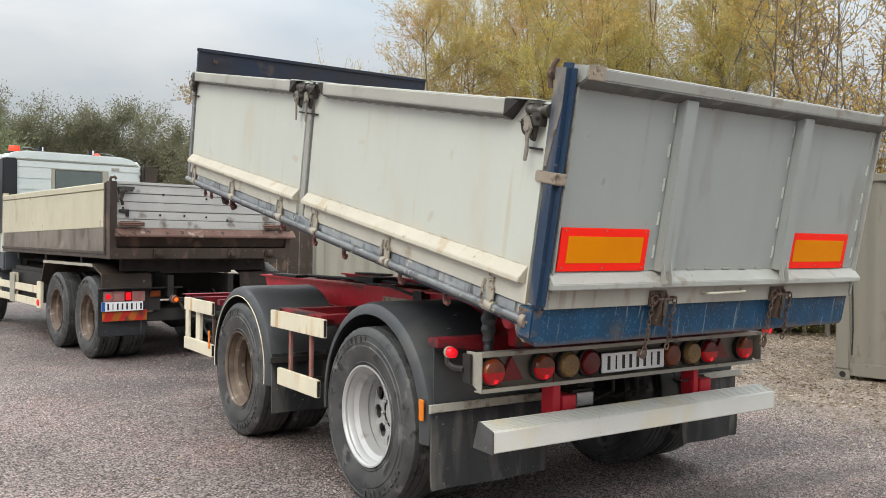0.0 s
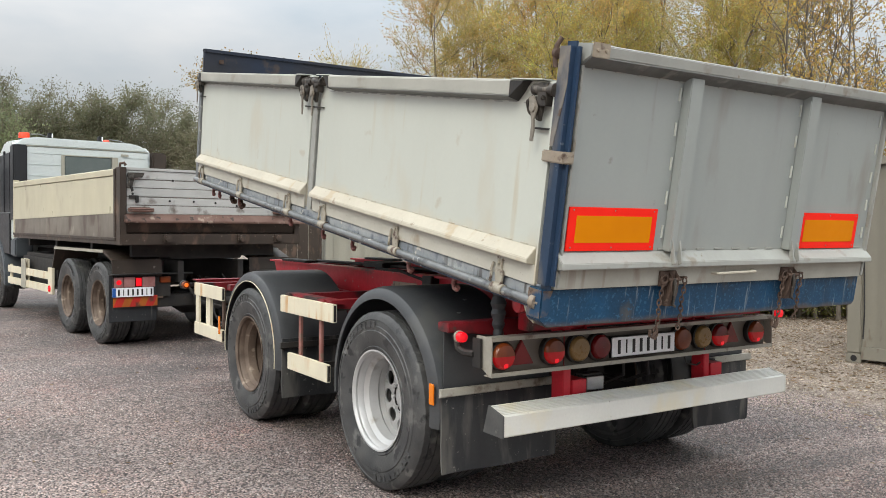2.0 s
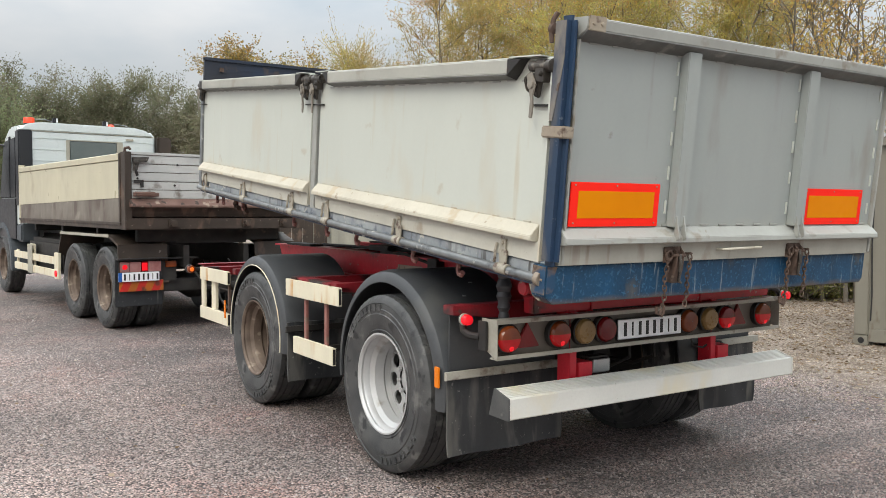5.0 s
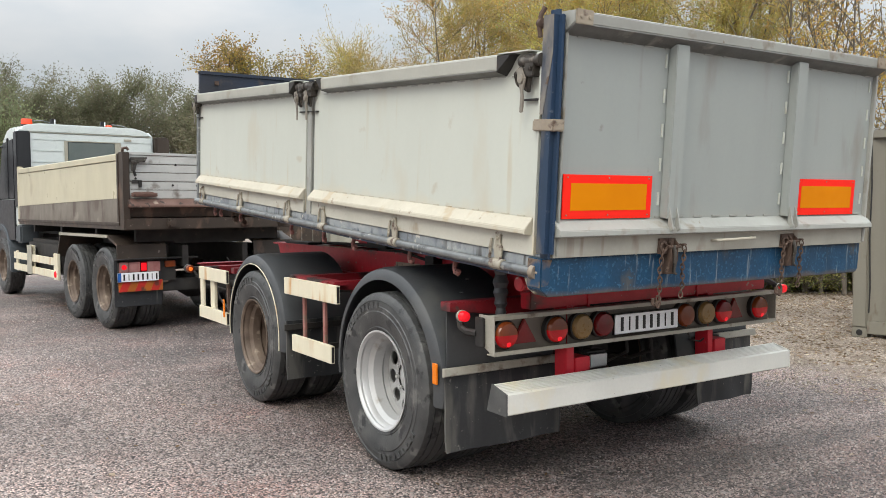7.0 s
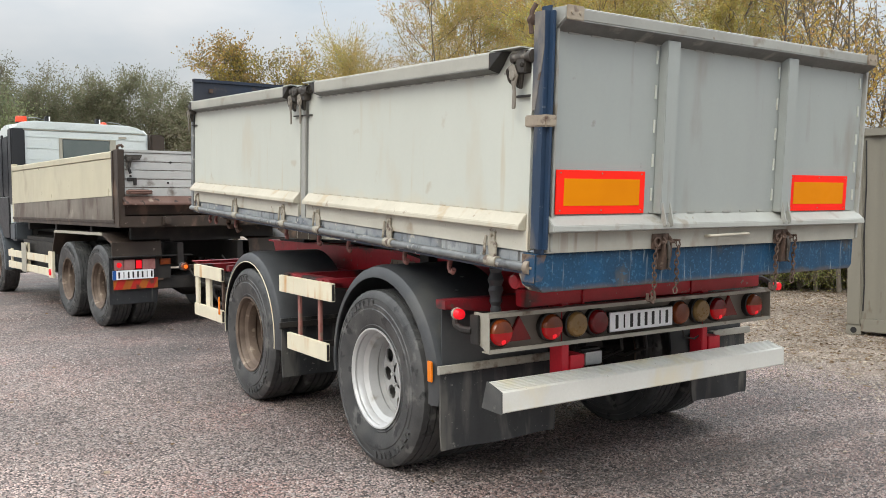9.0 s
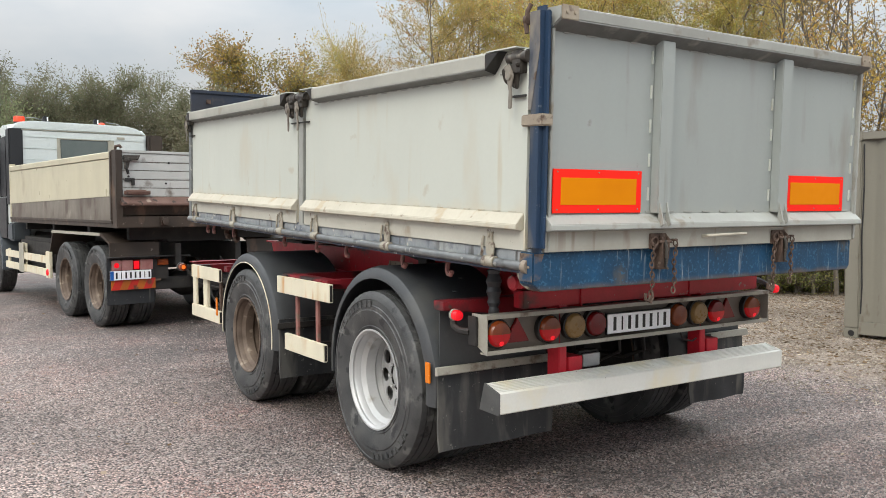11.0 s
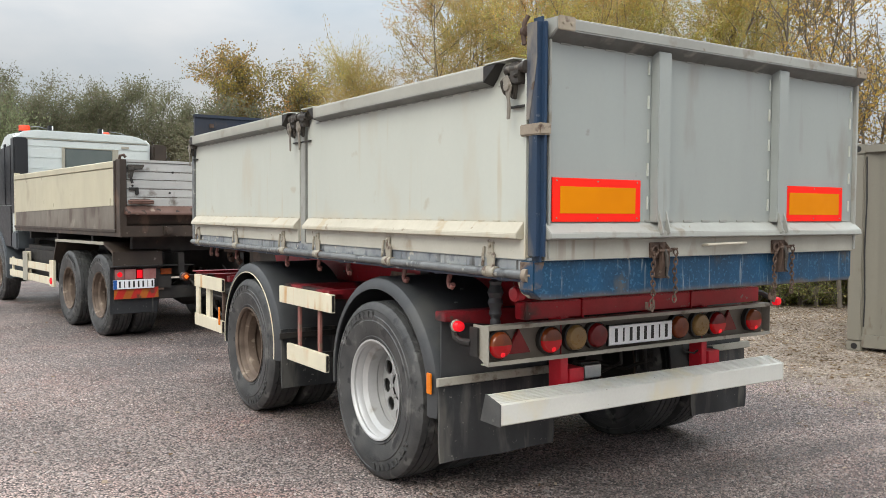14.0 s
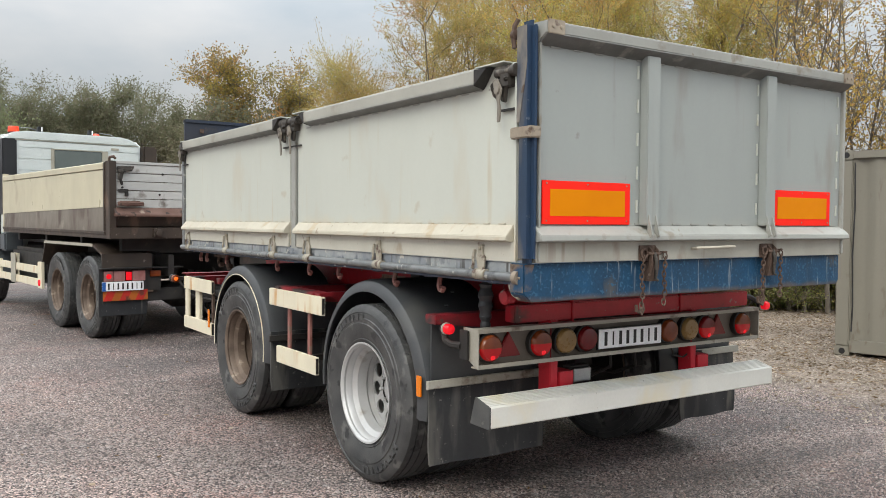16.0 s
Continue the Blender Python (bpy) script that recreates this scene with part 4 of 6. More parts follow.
for s in (-1, 1):
    for y0, y1 in ((0.085, 2.53), (2.665, 5.10)):
        X = s * 1.235
        a, c = sorted((X, X - s * 0.03))
        bpart("side_panel", F().box(a, c, y0, y1, 1.40, 2.30), M["side"], "pale grey drop-side panel with dusty stains", 0.003)
        rail = [(s * 1.236, 2.228), (s * 1.296, 2.240), (s * 1.298, 2.306), (s * 1.292, 2.314), (s * 1.2, 2.314), (s * 1.2, 2.224)]
        r0, r1 = (0.36, 2.31) if y0 < 1 else (2.84, 5.0)
        bpart("top_rail", F().prism(rail, "y", r0, r1), M["railgrey"], "stained grey folded top rail", 0.003)
        # shade under the side rail put into a darker grimy strip
        bpart("rail_underside", F().prism([(s * 1.236, 2.218), (s * 1.238, 2.226), (s * 1.2975, 2.239), (s * 1.2985, 2.236), (s * 1.24, 2.218)], "y", r0, r1), M["underlip"], "grimy fold under the rail, coloured dark for its shade")
        for e0, e1 in ((r0, r0 - 0.1), (r1, r1 + 0.08)):
            wedge = F().add([(s * 1.298, e0, 2.306), (s * 1.298, e1, 2.306), (s * 1.236, e1, 2.312), (s * 1.236, e0, 2.312), (s * 1.298, e0, 2.232), (s * 1.236, e0, 2.216)],
                            [(0, 1, 2, 3), (0, 4, 1), (3, 2, 5), (0, 3, 5, 4), (1, 4, 5, 2)])
            # solid wedge coloured dark for the shade inside the cut rail
            bpart("rail_wedge", wedge, M["dark"], "dark wedge for the shaded open end of the top rail")
        thin = [(s * 1.236, 2.25), (s * 1.245, 2.30), (s * 1.24, 2.312), (s * 1.2, 2.312), (s * 1.2, 2.25)]
        for t0, t1 in ((y0, r0), (r1, y1)):
            bpart("rail_end", F().prism(thin, "y", t0, t1), M["side"], "narrow rail end by the latch")
        for l0, l1 in ((y0 + 0.05, r0 - 0.002), (r1 + 0.002, y1 - 0.02)):
            bpart("rail_lip", F().box(min(s * 1.2, s * 1.292), max(s * 1.2, s * 1.292), l0, l1, 2.3135, 2.3195), M["side"], "thin pale lip")
        flange = [(s * 1.236, 1.568), (s * 1.285, 1.512), (s * 1.287, 1.490), (s * 1.25, 1.484), (s * 1.236, 1.484)]
        bpart("lower_flange", F().prism(flange, "y", y0 + (0.03 if y0 < 1 else 0.0), y1 - 0.01), M["ledge"], "cream-stained sloping lower flange", 0.003)
        bpart("lower_strip", F().box(min(s * 1.236, s * 1.248), max(s * 1.236, s * 1.248), y0, y1, 1.392, 1.486), M["striplow"], "off-white strip under the flange", 0.002)
        n = int((y1 - y0) / 0.13)
        welds([(s * 1.237, y0 + 0.2 + k * (y1 - y0 - 0.38) / n, 2.212 + 0.003 * (k % 2)) for k in range(n + 1)], (0.003, 0.03, 0.003), M["gate_trim"])
        welds([(s * 1.238, y0 + 0.12 + k * (y1 - y0 - 0.24) / n, 1.569) for k in range(n + 1)], (0.0025, 0.026, 0.003), M["ledge"])
    bpart("side_beam", F().box(min(s * 1.19, s * 1.238), max(s * 1.19, s * 1.238), 0.1, 5.12, 1.318, 1.388), M["beam"], "scuffed blue-grey steel side beam", 0.003)
    bpart("pivot_tube", F().tube([(s * 1.252, 0.08, 1.322), (s * 1.252, 5.16, 1.322)], 0.022, 12), M["galv"], "grey pivot tube", 0)
    bpart("beam_flange", F().box(min(s * 1.16, s * 1.246), max(s * 1.16, s * 1.246), 0.1, 5.12, 1.286, 1.30), M["navy"], "", 0.002)
    for y in (4.947, 3.93, 2.922, 2.321, 1.349, 0.345):
        hg = F().prism([(y - 0.028, 1.345), (y - 0.032, 1.41), (y - 0.016, 1.425), (y - 0.016, 1.468), (y + 0.024, 1.468), (y + 0.024, 1.425), (y + 0.034, 1.40), (y + 0.022, 1.345)], "x", min(s * 1.25, s * 1.26), max(s * 1.25, s * 1.26))
        hg.tube([(s * 1.254, y - 0.045, 1.324), (s * 1.254, y + 0.045, 1.324)], 0.027, 12)
        hg.tube([(s * 1.258, y + 0.052, 1.445), (s * 1.262, y + 0.058, 1.405), (s * 1.27, y + 0.045, 1.37), (s * 1.266, y + 0.058, 1.35)], 0.008, 6)
        hg.lathe([(0.004, s * 1.27), (0.01, s * 1.268), (0.01, s * 1.256)], (0, y + 0.004, 1.45), "x", 8)
        bpart("side_hinge", hg, M["hinge"], "beige rusty panel hinge", 0.002)
    for y in (4.95, 4.78, 4.25, 3.13, 2.55, 2.09, 1.36, 0.88):
        hk = [(s * 1.13, y, 1.285), (s * 1.135, y + 0.008, 1.255), (s * 1.14, y + 0.006, 1.228), (s * 1.145, y - 0.014, 1.206), (s * 1.15, y - 0.042, 1.204), (s * 1.155, y - 0.06, 1.222)]
        bpart("rope_hook", F().tube(hk, 0.014, 8), M["strut"], "curved rope hook")
    # posts
    if s < 0:
        bpart("rear_post", F().box(-1.265, -1.205, -0.03, 0.075, 1.388, 2.485), M["post"], "blue rounded corner post with scuffs", 0.024)
        bpart("post_strap", F().box(-1.272, -1.205, -0.037, 0.112, 1.957, 2.010), M["rustbeige"], "beige steel strap round the post", 0.006)
    else:
        bpart("rear_post", F().box(1.19, 1.235, 0.045, 0.085, 1.39, 2.48), M["gate_trim"], "grey corner post behind the tailgate", 0.01)
    bpart("post_edge", F().box(min(s * 1.26, s * 1.24), max(s * 1.26, s * 1.24), 0.076, 0.088, 1.4, 2.3), M["side"], "", 0.001)
    bpart("middle_post", F().box(min(s * 1.236, s * 1.17), max(s * 1.236, s * 1.17), 2.55, 2.645, 1.36, 2.30).box(min(s * 1.25, s * 1.236), max(s * 1.25, s * 1.236), 2.545, 2.57, 1.4, 2.28), M["gate_trim"], "grey middle post", 0.003)
    # dark filler added in the gap by the post, standing for its shade
    bpart("post_gap", F().box(min(s * 1.21, s * 1.16), max(s * 1.21, s * 1.16), 2.64, 2.67, 1.36, 2.30), M["dark"])
    bpart("front_post", F().box(min(s * 1.25, s * 1.17), max(s * 1.25, s * 1.17), 5.103, 5.17, 1.3, 2.32), M["galv"], "grey front post", 0.004)

    def latch(y, lean, long=0.28):
        f = F()
        f.tube([(s * 1.262, y - 0.075, 2.272), (s * 1.262, y + 0.07, 2.272)], 0.026, 14)
        f.tube([(s * 1.262, y - 0.086, 2.272), (s * 1.262, y - 0.07, 2.272)], 0.031, 14)
        f.lathe([(0.004, s * 1.305), (0.012, s * 1.303), (0.012, s * 1.28)], (0, y - 0.03, 2.235), "x", 6)
        f.tube([(s * 1.27, y + 0.05, 2.25), (s * 1.292, y + 0.075, 2.215), (s * 1.28, y + 0.07, 2.17), (s * 1.262, y + 0.05, 2.15)], 0.009, 6)
        f.box(min(s * 1.24, s * 1.285), max(s * 1.24, s * 1.285), y - 0.045, y + 0.02, 2.2, 2.30)
        f.prism([(y - 0.02, 2.25), (y + 0.05, 2.24), (y + 0.03, 2.14), (y + 0.0, 2.13)], "x", min(s * 1.255, s * 1.275), max(s * 1.255, s * 1.275))
        bpart("latch", f, M["latch"], "dark greasy drop-side latch", 0.004)
        tip = 2.22 - long
        g = F().prism([(y + 0.07, 2.235), (y + 0.03, 2.245), (y - 0.005, 2.19), (y + 0.012, 2.14), (y + 0.005 * lean, tip + 0.05), (y + 0.012 * lean, tip), (y + 0.026 * lean + 0.012, tip), (y + 0.03, 2.12), (y + 0.045, 2.17)], "x", min(s * 1.286, s * 1.294), max(s * 1.286, s * 1.294))
        g.lathe([(0.006, s * 1.302), (0.022, s * 1.3), (0.022, s * 1.28)], (0, y + 0.03, 2.19), "x", 12)
        bpart("latch_lever", g, M["lever"], "hanging steel lever", 0.003)
        bpart("latch_plate", F().box(min(s * 1.237, s * 1.252), max(s * 1.237, s * 1.252), y - 0.07, y + 0.06, 2.095, 2.105), M["dark"])

    latch(0.15, 0.8, 0.18)
    latch(2.53, 0.5, 0.18)
    latch(2.69, 0.5, 0.18)
    latch(5.08, 0.5, 0.18)
for s in (-1, 1):
    bpart("body_stop", F().box(s * 1.0 - 0.05, s * 1.0 + 0.05, 4.55, 4.85, 1.235, 1.29).tube([(s * 1.0, 4.82, 1.24), (s * 1.0, 4.84, 1.19), (s * 1.0, 4.80, 1.16), (s * 1.0, 4.75, 1.165)], 0.024, 8).tube([(s * 1.0, 4.62, 1.24), (s * 1.0, 4.60, 1.17), (s * 1.0, 4.57, 1.14), (s * 1.0, 4.53, 1.16)], 0.024, 8), M["rust"], "dark rusty double claw under the deck")
bpart("headboard", F().box(-1.24, 1.24, 5.105, 5.145, 1.30, 2.53).box(-1.24, 1.24, 5.09, 5.16, 2.505, 2.535), M["headnavy"], "dark navy worn steel headboard", 0.003)
bpart("headboard_bolt", F().box(-1.1, -1.06, 5.085, 5.105, 2.41, 2.45), M["rust"], "", 0.003)

# tailgate
bpart("tailgate_panel", F().box(-1.2, 1.212, 0.0, 0.03, 1.40, 2.43), M["gate"], "flat grey steel tailgate", 0.002)
# the same darkened strip for the shade below the tailgate rail
bpart("rail_underside", F().prism([(-0.001, 2.380), (-0.001, 2.387), (-0.069, 2.423), (-0.0705, 2.420), (-0.006, 2.380)], "x", -1.203, 1.223), M["underlip"], "grimy fold under the rail, coloured dark for its shade")
bpart("tailgate_top_rail", F().prism([(0.0, 2.390), (-0.008, 2.393), (-0.068, 2.426), (-0.07, 2.473), (-0.062, 2.480), (0.05, 2.482), (0.05, 2.43), (0.03, 2.39)], "x", -1.205, 1.225), M["gate_trim"], "grey folded top rail", 0.003)
for x in (-1.155, 1.17):
    ep = bpart("rail_end_plate", F().box(x - 0.05, x + 0.05, -0.078, -0.07, 2.420, 2.484), M["rustbeige"], "worn end plate with two bolts", 0.003)
    for dx in (-0.022, 0.025):
        bpart("bolt", F().lathe([(0.003, -0.084), (0.008, -0.083), (0.009, -0.076)], (x + dx, 0, 2.452), "y", 8), M["rustbeige"])
for x0, x1 in ((-0.532, -0.442), (0.420, 0.508)):
    bpart("tailgate_rib", F().prism([(x0 - 0.006, 0.0), (x0, -0.048), (x1, -0.048), (x1 + 0.006, 0.0)], "z", 1.565, 2.40), M["gate"], "folded grey upright rib", 0.004)
    for x in (x0 + 0.014, x1 - 0.026):
        bpart("rib_gusset", F().prism([(-0.045, 1.50), (-0.045, 1.622), (-0.05, 1.618), (-0.08, 1.515), (-0.06, 1.50)], "x", x - 0.004, x + 0.004), M["gate_trim"], "small pale gusset")
    welds([(x0 - 0.024, -0.003, 1.66 + 0.165 * k) for k in range(5)], (0.004, 0.004, 0.032), M["side"])
welds([(1.175, -0.003, 1.66 + 0.165 * k) for k in range(5)], (0.004, 0.004, 0.032), M["side"])
welds([(-1.1 + 0.14 * k, -0.003, 2.380) for k in range(17)], (0.03, 0.004, 0.005), M["gate_trim"])
welds([(-1.1 + 0.14 * k, -0.003, 1.572) for k in range(17)], (0.03, 0.004, 0.004), M["gate_trim"])
bpart("tailgate_flange", F().prism([(0.0, 1.566), (-0.058, 1.518), (-0.062, 1.492), (-0.02, 1.484), (0.0, 1.484)], "x", -1.222, 1.235), M["gate_trim"], "sloping grey lower flange", 0.003)
bpart("tailgate_lower_strip", F().box(-1.215, 1.225, -0.012, 0.03, 1.392, 1.486), M["gatelow"], "stained cream-grey strip under the flange", 0.002)
for x0, x1 in ((1.213, 1.236), (-1.204, -1.19)):
    bpart("gate_edge", F().box(x0, x1, -0.02, 0.03, 1.40, 2.39), M["gate_trim"], "pale upright edge strip", 0.003)
bpart("rear_beam", F().prism([(-1.262, 1.388), (1.245, 1.388), (1.245, 1.235), (1.225, 1.21), (-1.215, 1.21), (-1.262, 1.25)], "y", 0.012, 0.11), M["blue"], "blue rear beam with chipped rusty paint", 0.004)
for s in (-1, 1):
    bpart("tube_bolt", F().tube([(s * 1.252, 0.05, 1.322), (s * 1.252, 0.082, 1.322)], 0.034, 12).lathe([(0.004, 0.03), (0.017, 0.034), (0.017, 0.052)], (s * 1.252, 0, 1.322), "y", 6), M["rustbeige"], "rusty end bolt of the pivot tube")
    bpart("beam_gusset", F().prism([(0.075, 1.30), (0.10, 1.30), (0.16, 1.285), (0.13, 1.235), (0.075, 1.215)], "x", min(s * 1.215, s * 1.24), max(s * 1.215, s * 1.24)), M["rustbeige"], "worn gusset", 0.003)
bpart("gate_handle", F().tube([(-0.152, -0.012, 1.446), (-0.149, -0.045, 1.449), (-0.13, -0.05, 1.45), (0.14, -0.05, 1.454), (0.158, -0.045, 1.454), (0.162, -0.012, 1.454)], 0.0075, 8), M["ledge"], "pale bar handle")
for x in (-1.176, 0.534):
    mk = bpart("marker_plate", F().box(x, x + 0.565, -0.012, -0.004, 1.568, 1.77), M["signred"], "rear marker plate with red border and amber centre", 0.002)
    part("amber_field", F().box(x + 0.046, x + 0.528, -0.0135, -0.011, 1.607, 1.731), M["signamber"], tip_body, "amber reflective field", at=OFF)
    for dx in (0.025, 0.28, 0.54):
        for z in (1.585, 1.757):
            bpart("rivet", F().lathe([(0.002, -0.0145), (0.004, -0.0138), (0.004, -0.012)], (x + dx, 0, z), "y", 8), M["rustbeige"])


def chain(pts, r=0.016):
    """Alternating links along a hanging path."""
    f = F()
    for i, (q, w) in enumerate(zip(pts, pts[1:])):
        c, d = (Vector(q) + Vector(w)) / 2, (Vector(w) - Vector(q))
        L = d.length * 0.5 + 0.006
        d.normalize()
        u = d.orthogonal().normalized() if i % 2 else d.cross(d.orthogonal()).normalized()
        loop = [c + d * L * math.cos(a) + u * 0.0095 * math.sin(a) for a in (2 * math.pi * k / 10 for k in range(11))]
        f.tube(loop, 0.0036, 5, False)
    return f


for x in (-0.475, 0.492):
    gl = bpart("gate_latch", F().box(x - 0.075, x + 0.045, -0.022, -0.0125, 1.388, 1.466).box(x - 0.008, x + 0.04, -0.024, 0.018, 1.285, 1.40), M["rust"], "rusty tailgate latch", 0.003)
    for lx, foot in ((x - 0.012, 1.30), (x + 0.034, 1.285)):
        part("lug", F().prism([(-0.022, 1.46), (-0.046, 1.44), (-0.046, 1.36), (-0.03, foot), (-0.022, foot)], "x", lx, lx + 0.009), M["rust"], gl, "", 0.002)
    part("latch_pin", F().tube([(x - 0.03, -0.038, 1.425), (x + 0.06, -0.038, 1.425)], 0.008, 10), M["rust"], gl)
    part("locking_hook", F().tube([(x + 0.012, -0.04, 1.43), (x + 0.012, -0.054, 1.39), (x + 0.014, -0.05, 1.33), (x + 0.018, -0.045, 1.30), (x + 0.028, -0.055, 1.288)], [0.009, 0.009, 0.008, 0.008, 0.006], 8), M["latch"], gl, "worn steel hook")
    part("chain_ring", F().tube([(x - 0.05 + 0.022 * math.cos(k * math.pi / 6), -0.032, 1.425 + 0.022 * math.sin(k * math.pi / 6)) for k in range(13)], 0.006, 6, False), M["rust"], gl)
    for dx, top, n in ((-0.062, 1.415, 12), (0.098, 1.425, 12)):
        pts = [(x + dx + 0.005 * math.sin(k), -0.03 - 0.003 * (k % 2), top - 0.0235 * k) for k in range(n)]
        bpart("chain", chain(pts), M["rust"], "hanging rusty chain")
    bpart("chain_hook", F().tube([(x - 0.065, -0.03, 1.157), (x - 0.08, -0.03, 1.132), (x - 0.10, -0.03, 1.142), (x - 0.102, -0.03, 1.172)], 0.009, 6).tube([(x - 0.06, -0.034, 1.177), (x - 0.055, -0.034, 1.147), (x - 0.07, -0.034, 1.122)], 0.008, 6), M["rust"])
    bpart("chain_staple", F().tube([(x + 0.085, -0.012, 1.43), (x + 0.092, -0.034, 1.432), (x + 0.106, -0.034, 1.432), (x + 0.112, -0.012, 1.43)], 0.006, 6), M["rust"])
# top corner fitting by the post
bpart("post_latch", F().tube([(-1.268, 0.085, 2.37), (-1.27, 0.092, 2.42), (-1.268, 0.085, 2.47), (-1.258, 0.07, 2.50)], 0.011, 8).lathe([(0.006, 0.072), (0.024, 0.076), (0.024, 0.098), (0.006, 0.102)], (-1.262, 0, 2.43), "y", 12), M["rust"], "rusty hook on the post")
bpart("post_face", F().prism([(0.068, 2.03), (0.068, 2.462), (0.0, 2.462), (-0.004, 2.30), (0.012, 2.20), (0.03, 2.12), (0.046, 2.03)], "x", -1.2675, -1.2645), M["postface"], "grimy beige face of the post", 0.001)
bpart("beam_end", F().box(-1.2655, -1.2625, 0.014, 0.106, 1.256, 1.384), M["corner"], "rusted beige end of the rear beam", 0.001)
bpart("corner_patch", F().prism([(-1.258, 1.384), (-1.20, 1.384), (-1.215, 1.345), (-1.205, 1.30), (-1.225, 1.262), (-1.258, 1.262)], "y", 0.0095, 0.0115), M["corner"], "bare rusty corner of the rear beam", 0.0005)

# ---- tipper truck ahead of the trailer ----
TRUCK = pose(-0.16, 8.93, 0, 0, 0, 6)
truck = thing("tipper_truck", "three-axle tipper truck with cream side, brown tailgate and white cab", "truck", TRUCK)
for y in (0.0, 1.37):
    for s in (-1, 1):
        wheel(truck, s * 1.245, y, s, True, True, "muddy twin wheel", 17 + 30 * y)
for s in (-1, 1):
    wheel(truck, s * 1.22, 5.95, s, True, False, "front wheel with dull rim", 8)
    part("chassis_rail", F().box(s * 0.42 - 0.04, s * 0.42 + 0.04, -0.75, 6.3, 0.82, 1.1), M["dark"], truck, "", 0.006)
for y in (0.0, 1.37, 5.95):
    part("axle", F().lathe([(0.06, -0.9), (0.07, -0.85), (0.07, 0.85), (0.06, 0.9)], (0, y, R_TYRE), "x", 16).lathe([(0.1, -0.25), (0.2, -0.1), (0.2, 0.1), (0.1, 0.25)], (0, y, R_TYRE), "x", 16), M["dark"], truck)
part("subframe", F().box(-0.5, 0.5, -0.6, 4.4, 1.12, 1.3).box(-1.0, 1.0, -0.6, -0.5, 1.15, 1.31).box(-1.15, 1.15, 0.5, 0.6, 1.2, 1.31).box(-1.15, 1.15, 2.2, 2.3, 1.2, 1.31).box(-1.15, 1.15, 3.8, 3.9, 1.2, 1.31), M["dark"], truck, "dark subframe under the tipper bed", 0.006)
bed = part("tipper_bed", F().box(-1.22, 1.22, -0.85, 4.44, 1.312, 1.40), M["truckdark"], truck, "brown steel tipper bed", 0.005)
for s in (-1, 1):
    a, c = sorted((s * 1.215, s * 1.245))
    part("lower_side", F().prism([(-0.68, 1.40), (4.42, 1.40), (4.42, 1.626), (-0.68, 1.706)], "x", a, c), M["trucklow"], bed, "grey-brown stained lower side", 0.004)
    part("upper_side", F().prism([(-0.68, 1.706), (4.42, 1.626), (4.42, 2.17), (-0.68, 2.17)], "x", a - 0.004, c + 0.004), M["truckside"], bed, "cream painted upper side panel", 0.003)
    part("side_top_rail", F().prism([(s * 1.21, 2.17), (s * 1.262, 2.178), (s * 1.264, 2.25), (s * 1.25, 2.262), (s * 1.2, 2.262), (s * 1.2, 2.17)], "y", -0.68, 4.44), M["truckside"], bed, "cream top rail", 0.003)
    part("side_sill", F().prism([(s * 1.2, 1.312), (s * 1.25, 1.318), (s * 1.25, 1.362), (s * 1.262, 1.372), (s * 1.262, 1.402), (s * 1.2, 1.41)], "y", -0.74, 4.46), M["truckdark"], bed, "brown grimy sill", 0.003)
    part("rear_post", F().box(min(s * 1.25, s * 1.17), max(s * 1.25, s * 1.17), -0.90, -0.72, 1.312, 2.275).box(min(s * 1.262, s * 1.22), max(s * 1.262, s * 1.22), -0.74, -0.68, 1.41, 2.26), M["truckdark"], bed, "dark brown rear post", 0.006)
    part("post_hook", F().tube([(s * 1.22, -0.8, 2.27), (s * 1.22, -0.82, 2.32), (s * 1.18, -0.84, 2.33), (s * 1.16, -0.84, 2.30)], 0.018, 8), M["rust"], bed)
    part("front_post", F().box(min(s * 1.25, s * 1.17), max(s * 1.25, s * 1.17), 4.42, 4.5, 1.312, 2.3), M["truckside"], bed, "", 0.004)
part("bulkhead", F().box(-1.17, 1.17, 4.42, 4.46, 1.40, 2.24), M["trucklow"], bed, "", 0.004)
for k in range(5):
    z = 1.70 + k * 0.108
    part("tailgate_plank", F().box(-1.165, 1.165, -0.875 + 0.002 * (k % 2), -0.845, z + 0.0025, z + 0.1055), M["plankgrey"], bed, "pale dirty aluminium plank" if k == 0 else "", 0.005)
part("tailgate_core", F().box(-1.16, 1.16, -0.868, -0.848, 1.69, 2.25), M["trucklow"], bed)
part("tailgate_cap", F().box(-1.168, 1.168, -0.885, -0.84, 2.241, 2.275), M["plankgrey"], bed, "", 0.004)
part("rust_ledge", F().prism([(-0.845, 1.705), (-0.89, 1.70), (-0.965, 1.615), (-0.965, 1.59), (-0.845, 1.60)], "x", -1.2, 1.30), M["truckrust"], bed, "rusted sloping tailgate ledge", 0.005)
part("recess_panel", F().prism([(-0.84, 1.605), (-0.90, 1.60), (-0.85, 1.47), (-0.80, 1.45)], "x", -1.17, 1.2), M["truckdark"], bed, "", 0.004)
part("rear_beam", F().box(-1.245, 1.25, -0.91, -0.80, 1.312, 1.455), M["truckdark"], bed, "dark brown rear beam", 0.008)
